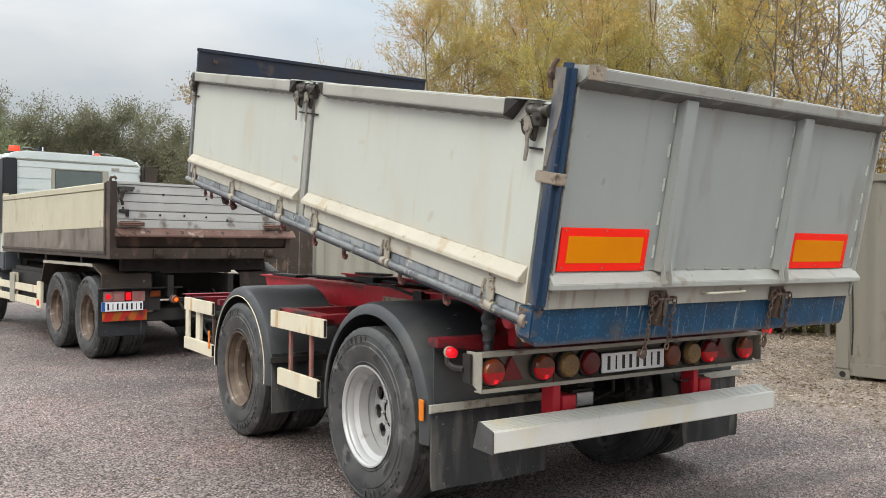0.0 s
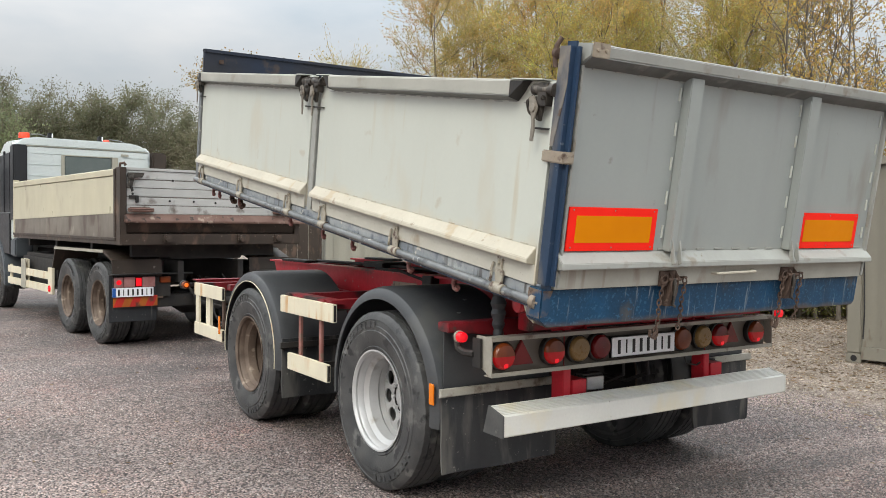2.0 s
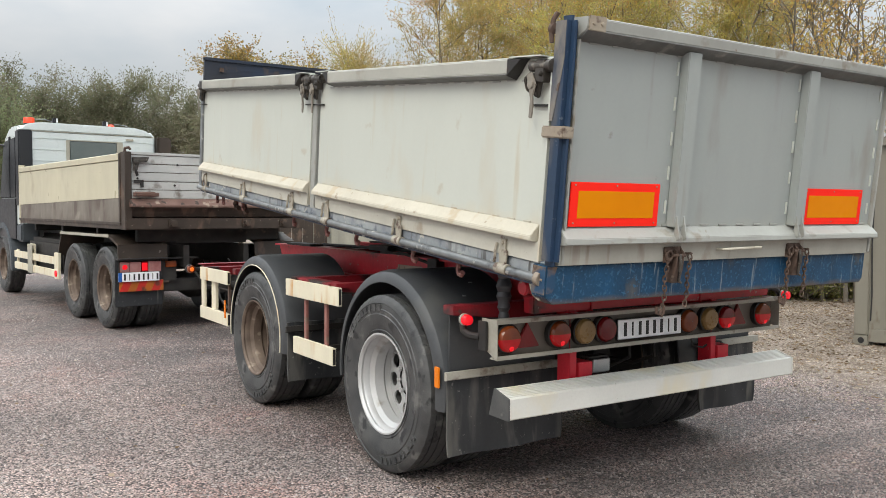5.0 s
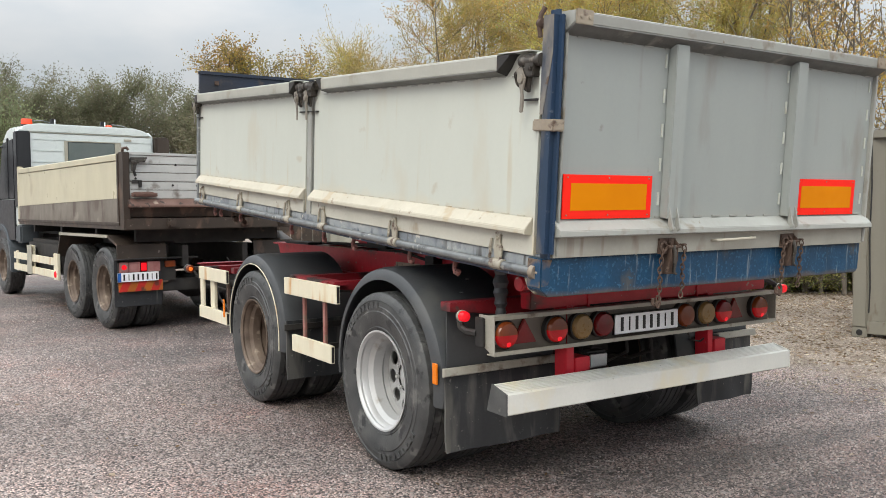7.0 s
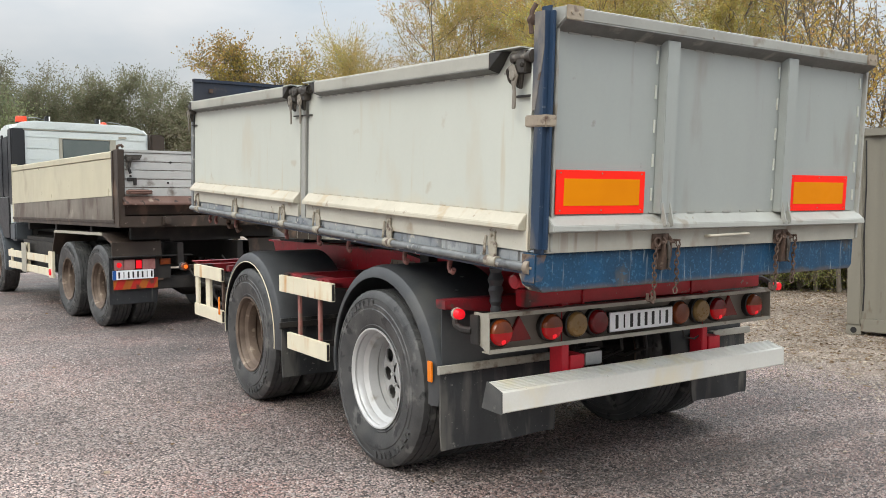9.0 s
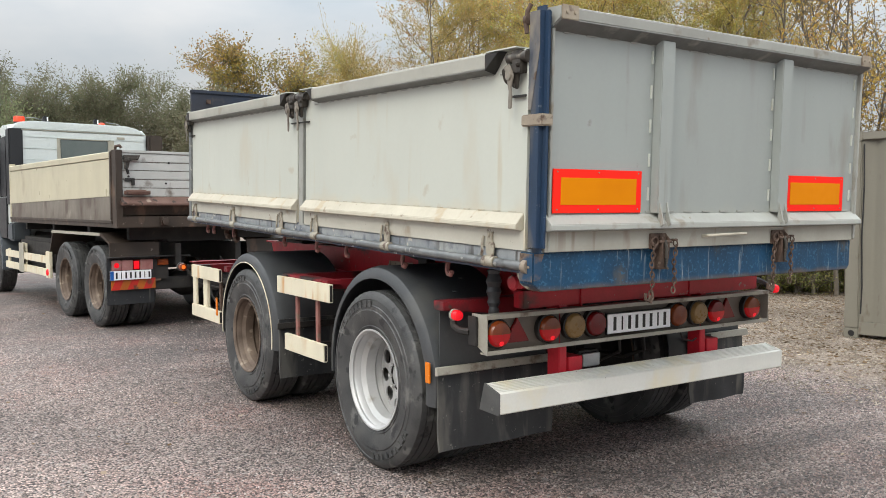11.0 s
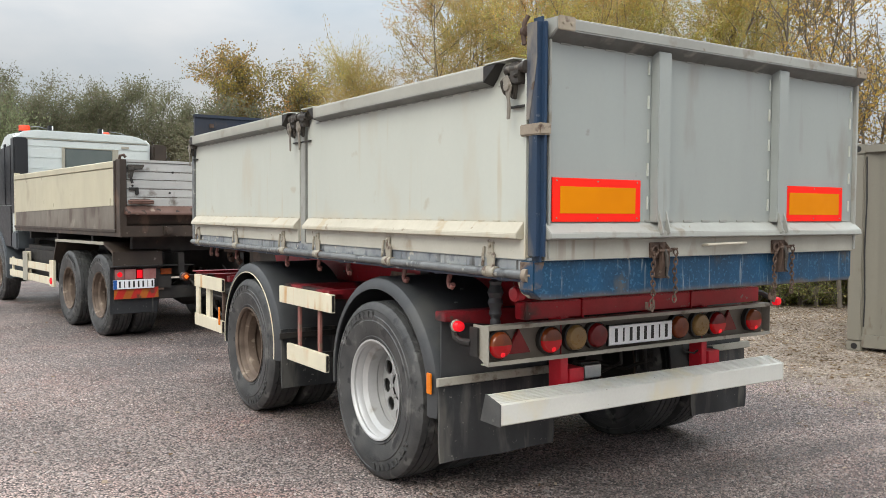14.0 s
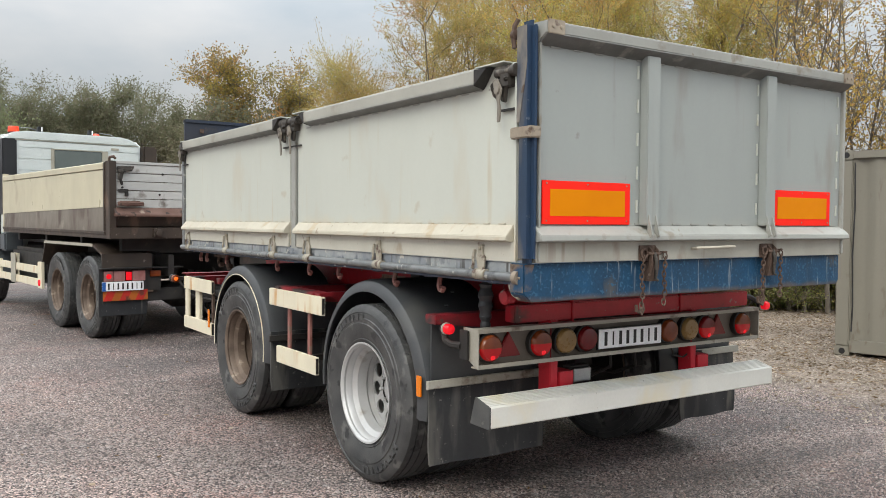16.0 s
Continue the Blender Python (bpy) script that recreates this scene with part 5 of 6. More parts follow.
for x in (-1.0, 0.98):
    ring = [(x + 0.15 * math.cos(q), -0.925 + 0.035 * math.sin(q), 1.76) for q in (2 * math.pi * k / 16 for k in range(17))]
    part("tailgate_handle", F().tube([(px, py, pz - 0.02) for px, py, pz in ring], 0.016, 6, False).tube(ring, 0.016, 6, False).box(x - 0.12, x + 0.12, -0.905, -0.876, 1.725, 1.785), M["truckrust"], bed, "rusty oval step bracket")
part("latch_bracket", F().prism([(-1.16, 2.21), (-0.95, 2.215), (-0.97, 2.17), (-1.08, 2.14), (-1.10, 2.05), (-1.15, 2.04)], "y", -0.915, -0.90).lathe([(0.004, -0.935), (0.03, -0.93), (0.03, -0.91)], (-1.12, 0, 2.15), "y", 12), M["latch"], bed, "greasy latch bracket", 0.003)
part("catch", F().box(-1.06, -1.02, -0.90, -0.876, 1.84, 1.93).box(-1.14, -1.06, -0.895, -0.876, 1.89, 1.93), M["dark"], bed, "dark catch", 0.004)
part("gate_latch", F().box(-1.16, -0.97, -0.90, -0.876, 2.155, 2.20).tube([(-1.12, -0.9, 2.17), (-1.13, -0.905, 2.08), (-1.10, -0.905, 1.98)], 0.018, 8), M["dark"], bed, "dark tailgate latch", 0.004)
for x, z in ((-0.62, 1.87), (-0.3, 1.87), (0.0, 2.1), (0.3, 2.1), (0.0, 1.86), (0.3, 1.83), (-1.09, 1.95), (-0.58, 2.13)):
    part("plank_bolt", F().lathe([(0.003, -0.885), (0.014, -0.883), (0.014, -0.872)], (x, 0, z), "y", 8), M["dark"], bed)
for x in (-0.66, 0.35, 0.9):
    part("beam_bracket", F().box(x - 0.06, x + 0.06, -0.94, -0.905, 1.34, 1.44).lathe([(0.004, -0.97), (0.045, -0.965), (0.045, -0.935)], (x, 0, 1.39), "y", 14), M["truckdark"], bed, "dark grimy bracket", 0.004)
# mudguard, guard boards, lamps
for s in (-1, 1):
    mg = [(-0.66, 0.62), (-0.6, 1.12), (-0.25, 1.235), (1.95, 1.225), (2.16, 0.86), (2.12, 0.86), (1.92, 1.195), (-0.24, 1.2), (-0.57, 1.1), (-0.63, 0.62)]
    part("mudguard", F().prism(mg, "x", min(s * 0.62, s * 1.25), max(s * 0.62, s * 1.25)), M["truckdark"], truck, "brown sheet mudguard", 0.004)
    part("mudguard_edge", F().prism([(-0.26, 1.2), (-0.26, 1.24), (1.96, 1.23), (1.96, 1.19)], "x", min(s * 1.251, s * 1.262), max(s * 1.251, s * 1.262)), M["greyboard"], truck, "pale edge of the mudguard", 0.003)
    for z0, z1 in ((0.715, 0.83), (0.52, 0.635)):
        part("guard_board", F().box(min(s * 1.23, s * 1.26), max(s * 1.23, s * 1.26), 2.12, 4.86, z0, z1), M["cream"], truck, "cream side guard board", 0.004)
    for y, w in ((3.75, 0.14), (4.78, 0.05)):
        part("guard_post", F().box(min(s * 1.2, s * 1.229), max(s * 1.2, s * 1.229), y - w, y + w, 0.5, 0.98 if y == 3.75 else 0.85), M["cream"], truck, "", 0.004)
for s in (-1, 1):
    part("guard_end_post", F().box(min(s * 1.225, s * 1.268), max(s * 1.225, s * 1.268), 2.06, 2.28, 0.5, 0.9), M["cream"], truck, "cream end post of the side guard", 0.006)
part("guard_post", F().box(-1.268, -1.26, 3.6, 3.9, 0.5, 0.98), M["greyboard"], truck, "grey-beige tool plate", 0.003)
part("fuel_tank", F().box(-1.15, -0.6, 2.4, 4.3, 0.55, 1.08), M["dark"], truck, "", 0.06)
part("fuel_tank", F().box(0.6, 1.15, 2.4, 4.3, 0.55, 1.08), M["dark"], truck, "", 0.06)
mk = part("side_marker", F().lathe([(0.02, -1.29), (0.045, -1.285), (0.05, -1.266)], (0, 2.17, 0.585), "x", 16), M["lenslit"], truck, "lit side marker")
for s in (-1, 1):
    c = s * 1.0
    hs = part("tail_light", F().box(c - 0.27, c + 0.27, -0.69, -0.6, 0.765, 0.915), M["dark"], truck, "wide rear light cluster", 0.006)
    for k, (x0, x1, m) in enumerate(((-0.26, -0.145, "lensclear"), (-0.14, 0.0, "lensclear"), (0.005, 0.09, "lensred"), (0.095, 0.26, "lensclear"))):
        part("lens", F().box(c + x0, c + x1, -0.705, -0.69, 0.775, 0.905), M[m], hs, "", 0.004)
    part("bulb_glow", F().lathe([(0.002, -0.712), (0.03, -0.709), (0.034, -0.704)], (c - 0.2, 0, 0.84), "y", 16), M["lenslit"], hs)
    part("bulb_glow", F().box(c + 0.012, c + 0.082, -0.711, -0.704, 0.79, 0.89), M["lenslit"], hs, "", 0.006)
    part("light_roof", F().box(c - 0.3, c + 0.75 if s < 0 else c + 0.3, -0.74, -0.58, 0.93, 0.945), M["dark"], truck, "", 0.003)
    ch = part("marker_board", F().box(c - 0.27, c + 0.29, -0.70, -0.69, 0.53, 0.665), M["amberdirty"], truck, "red and orange striped marker board", 0.002)
    for k in range(3):
        x = c - 0.27 + k * 0.2
        part("stripe", F().prism([(x, 0.532), (x + 0.1, 0.532), (x + 0.16, 0.663), (x + 0.06, 0.663)], "y", -0.704, -0.70), M["reddirty"], ch)
    part("mudflap", F().box(c - 0.31, c + 0.29, -0.66, -0.645, 0.34, 0.93), M["flap"], truck, "dark mudflap", 0.004)
    part("amber_lamp", F().box(s * 0.6 - 0.07, s * 0.6 + 0.07, -0.69, -0.63, 0.82, 0.9), M["lensamber"], truck, "amber indicator", 0.006)
    part("lamp_box", F().box(s * 0.62 - 0.1, s * 0.62 + 0.1, -0.66, -0.6, 0.64, 0.9), M["dark"], truck, "", 0.006)
number_plate(truck, pose(-1.03, -0.72, 0.715), True)
part("coupling_beam", F().box(-0.95, 0.95, -0.62, -0.5, 0.5, 0.66).box(-0.2, 0.2, -0.75, -0.5, 0.5, 0.72), M["dark"], truck, "dark coupling beam", 0.01)
part("coupling_jaw", F().lathe([(0.05, -0.95), (0.13, -0.93), (0.07, -0.8), (0.07, -0.7)], (0, 0, 0.6), "y", 16), M["dark"], truck)
for k, (x, z) in enumerate(((0.35, 0.85), (0.2, 0.9), (-0.3, 0.8))):
    part("air_hose", F().tube([(x, -0.65, z), (x, -1.0, z - 0.2), (x * 0.6, -1.6, z - 0.25), (x * 0.4, -2.2, z - 0.1)], 0.014, 8), M["dark"], truck)
part("wheel_chock", F().prism([(-0.5, 0.95), (-0.5, 1.1), (-0.35, 1.1)], "x", -0.75, -0.55), M["dark"], truck)
# cab
CY = 4.75
cabin = part("cab", F().prism([(CY, 1.25), (CY, 2.95), (CY + 0.12, 3.02), (CY + 0.7, 3.03), (CY + 1.05, 2.86), (CY + 1.42, 2.0), (CY + 1.48, 1.0), (CY + 1.4, 1.0), (CY + 1.3, 1.25)], "x", -1.18, 1.22), M["cab"], truck, "white sleeper cab with ribbed rear wall", 0.06)
roof = [(-1.12, 2.93), (-1.1, 3.0), (-1.0, 3.06), (-0.8, 3.09), (0.85, 3.085), (1.02, 3.05), (1.15, 2.99), (1.2, 2.93)]
part("roof_cap", F().prism(roof, "y", CY + 0.01, CY + 0.72), M["cab"], cabin, "white rounded roof cap", 0.02)
part("roof_seam", F().box(-1.1, 1.19, CY - 0.006, CY + 0.02, 2.925, 2.935), M["greyboard"], cabin)
for k in range(4):
    part("rear_rib", F().box(-0.95, 1.2, CY - 0.006, CY, 2.2 + 0.2 * k, 2.21 + 0.2 * k), M["cab"], cabin, "", 0.003)
part("corner_panel", F().box(-1.2, -0.965, CY - 0.03, CY + 0.2, 1.6, 2.94), M["cabblack"], cabin, "black rear corner panel", 0.02)
win = part("rear_window", F().box(-0.34, 0.485, CY - 0.02, CY + 0.01, 2.36, 2.78), M["cabglass"], cabin, "tinted rear window", 0.01)
part("window_frame", F().box(-0.4, -0.345, CY - 0.025, CY, 2.33, 2.80).box(0.49, 0.6, CY - 0.025, CY, 2.33, 2.80).box(-0.345, 0.49, CY - 0.025, CY, 2.782, 2.80), M["greyboard"], win, "pale window frame", 0.004)
part("vent", F().box(0.66, 0.8, CY - 0.015, CY, 2.83, 2.87), M["greyboard"], cabin)
part("side_window", F().prism([(CY + 0.22, 1.75), (CY + 1.46, 1.75), (CY + 1.06, 2.78), (CY + 0.22, 2.82)], "x", -1.2, -1.17), M["cabblack"], cabin, "dark door window", 0.02)
part("door_trim", F().box(-1.21, -1.172, CY + 0.2, CY + 1.47, 1.02, 1.74).box(-1.21, -1.175, CY + 0.6, CY + 0.68, 1.75, 2.85), M["cabblack"], cabin, "", 0.01)
part("mirror", F().box(-1.52, -1.3, CY + 1.1, CY + 1.2, 1.85, 2.6), M["cabblack"], cabin, "black door mirror", 0.04)
part("mirror_arm", F().tube([(-1.17, CY + 0.98, 2.7), (-1.4, CY + 1.12, 2.75), (-1.4, CY + 1.15, 2.55)], 0.02, 8), M["cabblack"], cabin)
part("air_intake", F().box(1.23, 1.5, CY - 0.1, CY + 0.3, 1.5, 2.93), M["truckdark"], truck, "brown air intake stack", 0.03)
for s in (-1, 1):
    arc = [(5.95 - r * math.cos(radians(a)), R_TYRE + 0.03 + r * math.sin(radians(a))) for r, seq in ((0.74, range(-10, 191, 20)), (0.62, range(190, -11, -20))) for a in seq]
    part("front_mudguard", F().prism(arc, "x", min(s * 0.8, s * 1.23), max(s * 0.8, s * 1.23)), M["cabgrey"], truck, "grey-blue plastic front mudguard", 0.015)
    part("cab_step", F().box(min(s * 0.8, s * 1.22), max(s * 0.8, s * 1.22), 6.65, 7.2, 0.45, 1.1), M["cabgrey"], truck, "grey-blue cab step", 0.04)
    part("air_deflector", F().box(min(s * 0.9, s * 1.2), max(s * 0.9, s * 1.2), 4.6, 4.95, 0.98, 1.3), M["cabgrey"], truck, "", 0.03)
for x, y in ((-0.93, CY + 0.35), (0.5, CY + 0.35)):
    bc = part("beacon", F().lathe([(0.02, 0.105), (0.085, 0.10), (0.092, 0.085), (0.095, 0.0)], (x, y, 3.085), "z", 20) if x < 0 else F().lathe([(0.02, 0.07), (0.05, 0.062), (0.08, 0.0)], (x, y, 3.085), "z", 20), M["beacon"], truck, "orange rotating beacon")
    part("beacon_base", F().lathe([(0.09, 0.0), (0.09, -0.04)], (x, y, 3.085), "z", 20), M["cabblack"], bc)
for x in (-0.52, 0.36):
    part("roof_lamp", F().box(x - 0.04, x + 0.04, CY + 0.2, CY + 0.3, 3.05, 3.2), M["cabblack"], truck, "black roof lamp", 0.012)
    part("roof_lamp_lens", F().box(x + 0.012, x + 0.036, CY + 0.194, CY + 0.2, 3.11, 3.19), M["plate"], truck, "", 0.003)
part("roof_wire", F().tube([(-0.85, CY + 0.3, 3.16), (-0.7, CY + 0.28, 3.17), (-0.5, CY + 0.3, 3.12), (-0.3, CY + 0.3, 3.09)], 0.008, 5), M["galv"], truck)
part("roof_wire", F().tube([(0.55, CY + 0.3, 3.16), (0.75, CY + 0.28, 3.14), (0.95, CY + 0.3, 3.06)], 0.008, 5), M["galv"], truck)

# ---- containers and gate at the edge of the yard ----
def container(m, length, material, label, tall=2.59):
    """Steel container; its near lower corner at the origin, long side along +x, body towards +y."""
    ob = thing("shipping_container", label, "container", m)
    L, D, H = length, 2.44, tall

    def wave(n0, n1):
        pts, x, k = [], n0, 0
        step = [(0.07, 0.0), (0.068, 0.036), (0.07, 0.036), (0.068, 0.0)]
        pts.append((x, 0.03))
        while x < n1 - 0.08:
            dx, _ = step[k % 4]
            x += dx
            pts.append((x, 0.03 if k % 4 in (0, 3) else 0.066))
            k += 1
        pts.append((n1, 0.03))
        return pts

    for name, y, flip in (("side_wall", 0.0, 1), ("side_wall", D, -1)):
        w = wave(0.12, L - 0.12)
        outline = [(x, y + flip * d) for x, d in w] + [(x, y + flip * (d + 0.012)) for x, d in reversed(w)]
        part(name, F().prism(outline, "z", 0.2, H - 0.08), material, ob, "corrugated steel side wall")
    for x in (0.0, L):
        f = -1 if x else 1
        w = wave(0.12, D - 0.12)
        outline = [(x + f * d, y) for y, d in w] + [(x + f * (d + 0.012), y) for y, d in reversed(w)]
        part("end_wall", F().prism(outline, "z", 0.2, H - 0.08), material, ob, "corrugated steel end wall")
        for y in (0.0, D):
            x0, y0 = (0.0 if x == 0 else L - 0.16), (0.0 if y == 0 else D - 0.16)
            part("corner_post", F().box(x0, x0 + 0.16, y0, y0 + 0.16, 0.12, H - 0.12), material, ob, "", 0.012)
            for z in (0.0, H - 0.118):
                cc = part("corner_casting", F().box(x0 - 0.003, x0 + 0.168, y0 - 0.003, y0 + 0.165, z, z + 0.118), material, ob, "", 0.01)
                part("casting_hole", F().lathe([(0.035, -0.006), (0.037, -0.004), (0.037, 0.02)], (x0 + 0.085, y0, z + 0.06), "y", 14), M["ink"], cc)
    part("roof_panel", F().box(0.1, L - 0.1, 0.05, D - 0.05, H - 0.06, H - 0.03), material, ob, "")
    part("container_floor", F().box(0.1, L - 0.1, 0.05, D - 0.05, 0.12, 0.2), M["dark"], ob, "")
    for y in (0.0, D - 0.08):
        part("top_rail", F().box(0.165, L - 0.165, y, y + 0.08, H - 0.1, H - 0.01), material, ob, "", 0.006)
        part("bottom_rail", F().box(0.165, L - 0.165, y, y + 0.08, 0.05, 0.2), material, ob, "", 0.006)
    return ob


near_box = container(pose(5.88, 2.82, 0, 0, 0, -79), 6.06, M["box"], "olive-grey corrugated shipping container on the gravel verge", 2.45)
part("cable", F().tube([(0.19, -0.012, 2.3), (0.2, -0.014, 1.8), (0.185, -0.012, 1.2), (0.2, -0.014, 0.6), (0.19, -0.012, 0.3)], 0.009, 6), M["ink"], near_box, "black cable hanging by the corner")
container(pose(3.7, 12.6, 0, 0, 0, -14), 6.06, M["box2"], "beige corrugated shipping container behind the trailer")
gate = thing("yard_gate", "dark steel gate leaning by the beige container", "gate", pose(2.65, 12.8, 0, 0, 0, -14))
part("gate_frame", F().box(0, 0.05, 0, 0.05, 0, 1.9).box(0.93, 0.98, 0, 0.05, 0, 1.9).box(0.05, 0.93, 0, 0.05, 1.85, 1.9).box(0.05, 0.93, 0, 0.05, 0.1, 0.15), M["truckdark"], gate, "dark gate frame", 0.004)
for k in range(4):
    part("gate_board", F().box(0.055 + k * 0.22, 0.265 + k * 0.22, 0.015, 0.035, 0.15, 1.85), M["truckdark"], gate, "", 0.003)

# ---- trees, shrubs and litter ----
def leaf_material(name, colours, gloss=0.55, hue=0.0):
    m = bpy.data.materials.new(name)
    m.use_nodes = True
    n, l = m.node_tree.nodes, m.node_tree.links
    b, out = n["Principled BSDF"], n["Material Output"]
    geo = n.new("ShaderNodeNewGeometry")
    ramp = n.new("ShaderNodeValToRGB")
    while len(ramp.color_ramp.elements) < len(colours):
        ramp.color_ramp.elements.new(0.5)
    for k, c in enumerate(colours):
        ramp.color_ramp.elements[k].position = k / (len(colours) - 1)
        ramp.color_ramp.elements[k].color = (*c, 1)
    l.new(geo.outputs["Random Per Island"], ramp.inputs["Fac"])
    co = n.new("ShaderNodeTexCoord")
    t = n.new("ShaderNodeTexNoise")
    t.inputs["Scale"].default_value = 0.55
    l.new(co.outputs["Object"], t.inputs["Vector"])
    hs = n.new("ShaderNodeHueSaturation")
    mr = n.new("ShaderNodeMapRange")
    mr.inputs["From Min"].default_value, mr.inputs["From Max"].default_value = 0.3, 0.7
    mr.inputs["To Min"].default_value, mr.inputs["To Max"].default_value = 0.65, 1.3
    l.new(t.outputs["Fac"], mr.inputs["Value"])
    l.new(mr.outputs["Result"], hs.inputs["Value"])
    drift = n.new("ShaderNodeTexNoise")
    drift.inputs["Scale"].default_value = 0.4
    l.new(co.outputs["Object"], drift.inputs["Vector"])
    tone = n.new("ShaderNodeMapRange")
    tone.inputs["From Min"].default_value, tone.inputs["From Max"].default_value = 0.35, 0.65
    tone.inputs["To Min"].default_value, tone.inputs["To Max"].default_value = 0.5 - hue, 0.5 + hue
    l.new(drift.outputs["Fac"], tone.inputs["Value"])
    l.new(tone.outputs["Result"], hs.inputs["Hue"])
    l.new(ramp.outputs["Color"], hs.inputs["Color"])
    l.new(hs.outputs["Color"], b.inputs["Base Color"])
    b.inputs["Roughness"].default_value = gloss
    tr = n.new("ShaderNodeBsdfTranslucent")
    l.new(hs.outputs["Color"], tr.inputs["Color"])
    ms = n.new("ShaderNodeMixShader")
    ms.inputs["Fac"].default_value = 0.55
    l.new(b.outputs["BSDF"], ms.inputs[1])
    l.new(tr.outputs["BSDF"], ms.inputs[2])
    l.new(ms.outputs["Shader"], out.inputs["Surface"])
    return m


L_GOLD = leaf_material("golden_willow_leaves", [(0.40, 0.39, 0.13), (0.70, 0.52, 0.13), (0.62, 0.50, 0.17), (0.42, 0.43, 0.15), (0.62, 0.36, 0.11), (0.36, 0.40, 0.14), (0.56, 0.48, 0.16)], hue=0.03)
L_RUSSET = leaf_material("russet_willow_leaves", [(0.38, 0.32, 0.12), (0.58, 0.40, 0.13), (0.42, 0.34, 0.13), (0.54, 0.31, 0.11), (0.29, 0.31, 0.13), (0.46, 0.29, 0.10), (0.31, 0.32, 0.13)], hue=0.03)
L_OCHRE = leaf_material("ochre_poplar_leaves", [(0.20, 0.18, 0.075), (0.42, 0.30, 0.08), (0.35, 0.21, 0.075), (0.17, 0.165, 0.075), (0.47, 0.33, 0.075)], hue=0.025)
L_SAGE = leaf_material("sage_green_leaves", [(0.20, 0.24, 0.12), (0.26, 0.29, 0.15), (0.17, 0.21, 0.11), (0.30, 0.31, 0.17)])
L_ORANGE = leaf_material("orange_autumn_leaves", [(0.55, 0.27, 0.06), (0.48, 0.20, 0.06), (0.60, 0.36, 0.09), (0.34, 0.20, 0.08)])
L_OLIVE = leaf_material("olive_hedge_leaves", [(0.155, 0.16, 0.09), (0.185, 0.185, 0.105), (0.215, 0.205, 0.13), (0.16, 0.18, 0.10), (0.235, 0.21, 0.14)], hue=0.02)
L_BIRCH = leaf_material("yellow_birch_leaves", [(0.66, 0.46, 0.08), (0.48, 0.33, 0.10), (0.58, 0.34, 0.12), (0.38, 0.30, 0.12), (0.70, 0.54, 0.12)])
L_GREEN = leaf_material("green_undergrowth_leaves", [(0.22, 0.28, 0.09), (0.31, 0.35, 0.12), (0.45, 0.39, 0.15), (0.18, 0.21, 0.085)])
L_LITTER = leaf_material("dry_leaf_litter", [(0.20, 0.135, 0.08), (0.30, 0.22, 0.14), (0.12, 0.078, 0.045), (0.62, 0.53, 0.42), (0.24, 0.15, 0.07), (0.16, 0.11, 0.07)], 0.7)
M["bark"] = mat("grey_brown_bark", (0.12, 0.10, 0.08), (0.19, 0.165, 0.135), 8.0, 0.9, 0.0, 0.5, 40)
M["twig_gold"] = mat("golden_twigs", (0.42, 0.33, 0.15), (0.50, 0.40, 0.20), 3.0, 0.85, 0.0, 0.2, 40)
M["twig"] = mat("brown_twigs", (0.15, 0.125, 0.085), (0.21, 0.175, 0.12), 3.0, 0.85, 0.0, 0.2, 40)


def quads_mesh(name, verts, material):
    """One mesh of loose four-cornered leaves; verts is (n, 4, 3)."""
    n = len(verts)
    me = bpy.data.meshes.new(name)
    me.vertices.add(4 * n)
    me.vertices.foreach_set("co", verts.reshape(-1).astype(np.float32))
    me.loops.add(4 * n)
    me.loops.foreach_set("vertex_index", np.arange(4 * n, dtype=np.int32))
    me.polygons.add(n)
    me.polygons.foreach_set("loop_start", np.arange(0, 4 * n, 4, dtype=np.int32))
    me.polygons.foreach_set("loop_total", np.full(n, 4, dtype=np.int32))
    me.update(calc_edges=True)
    me.materials.append(material)
    return me


def leaves(rng, centres, along, length, width):
    """Pointed four-cornered leaves (kite shapes) at the centres, roughly along the given ways."""
    n = len(centres)
    d = along + rng.normal(0, 0.55, (n, 3))
    d /= np.linalg.norm(d, axis=1)[:, None]
    s = np.cross(d, rng.normal(0, 1, (n, 3)))
    s /= np.linalg.norm(s, axis=1)[:, None]
    size = rng.uniform(0.65, 1.35, (n, 1))
    a, w = d * length * size, s * width * size
    return np.stack([centres - a * 0.5, centres + w * 0.5 - a * 0.05, centres + a * 0.5, centres - w * 0.5 - a * 0.05], axis=1)


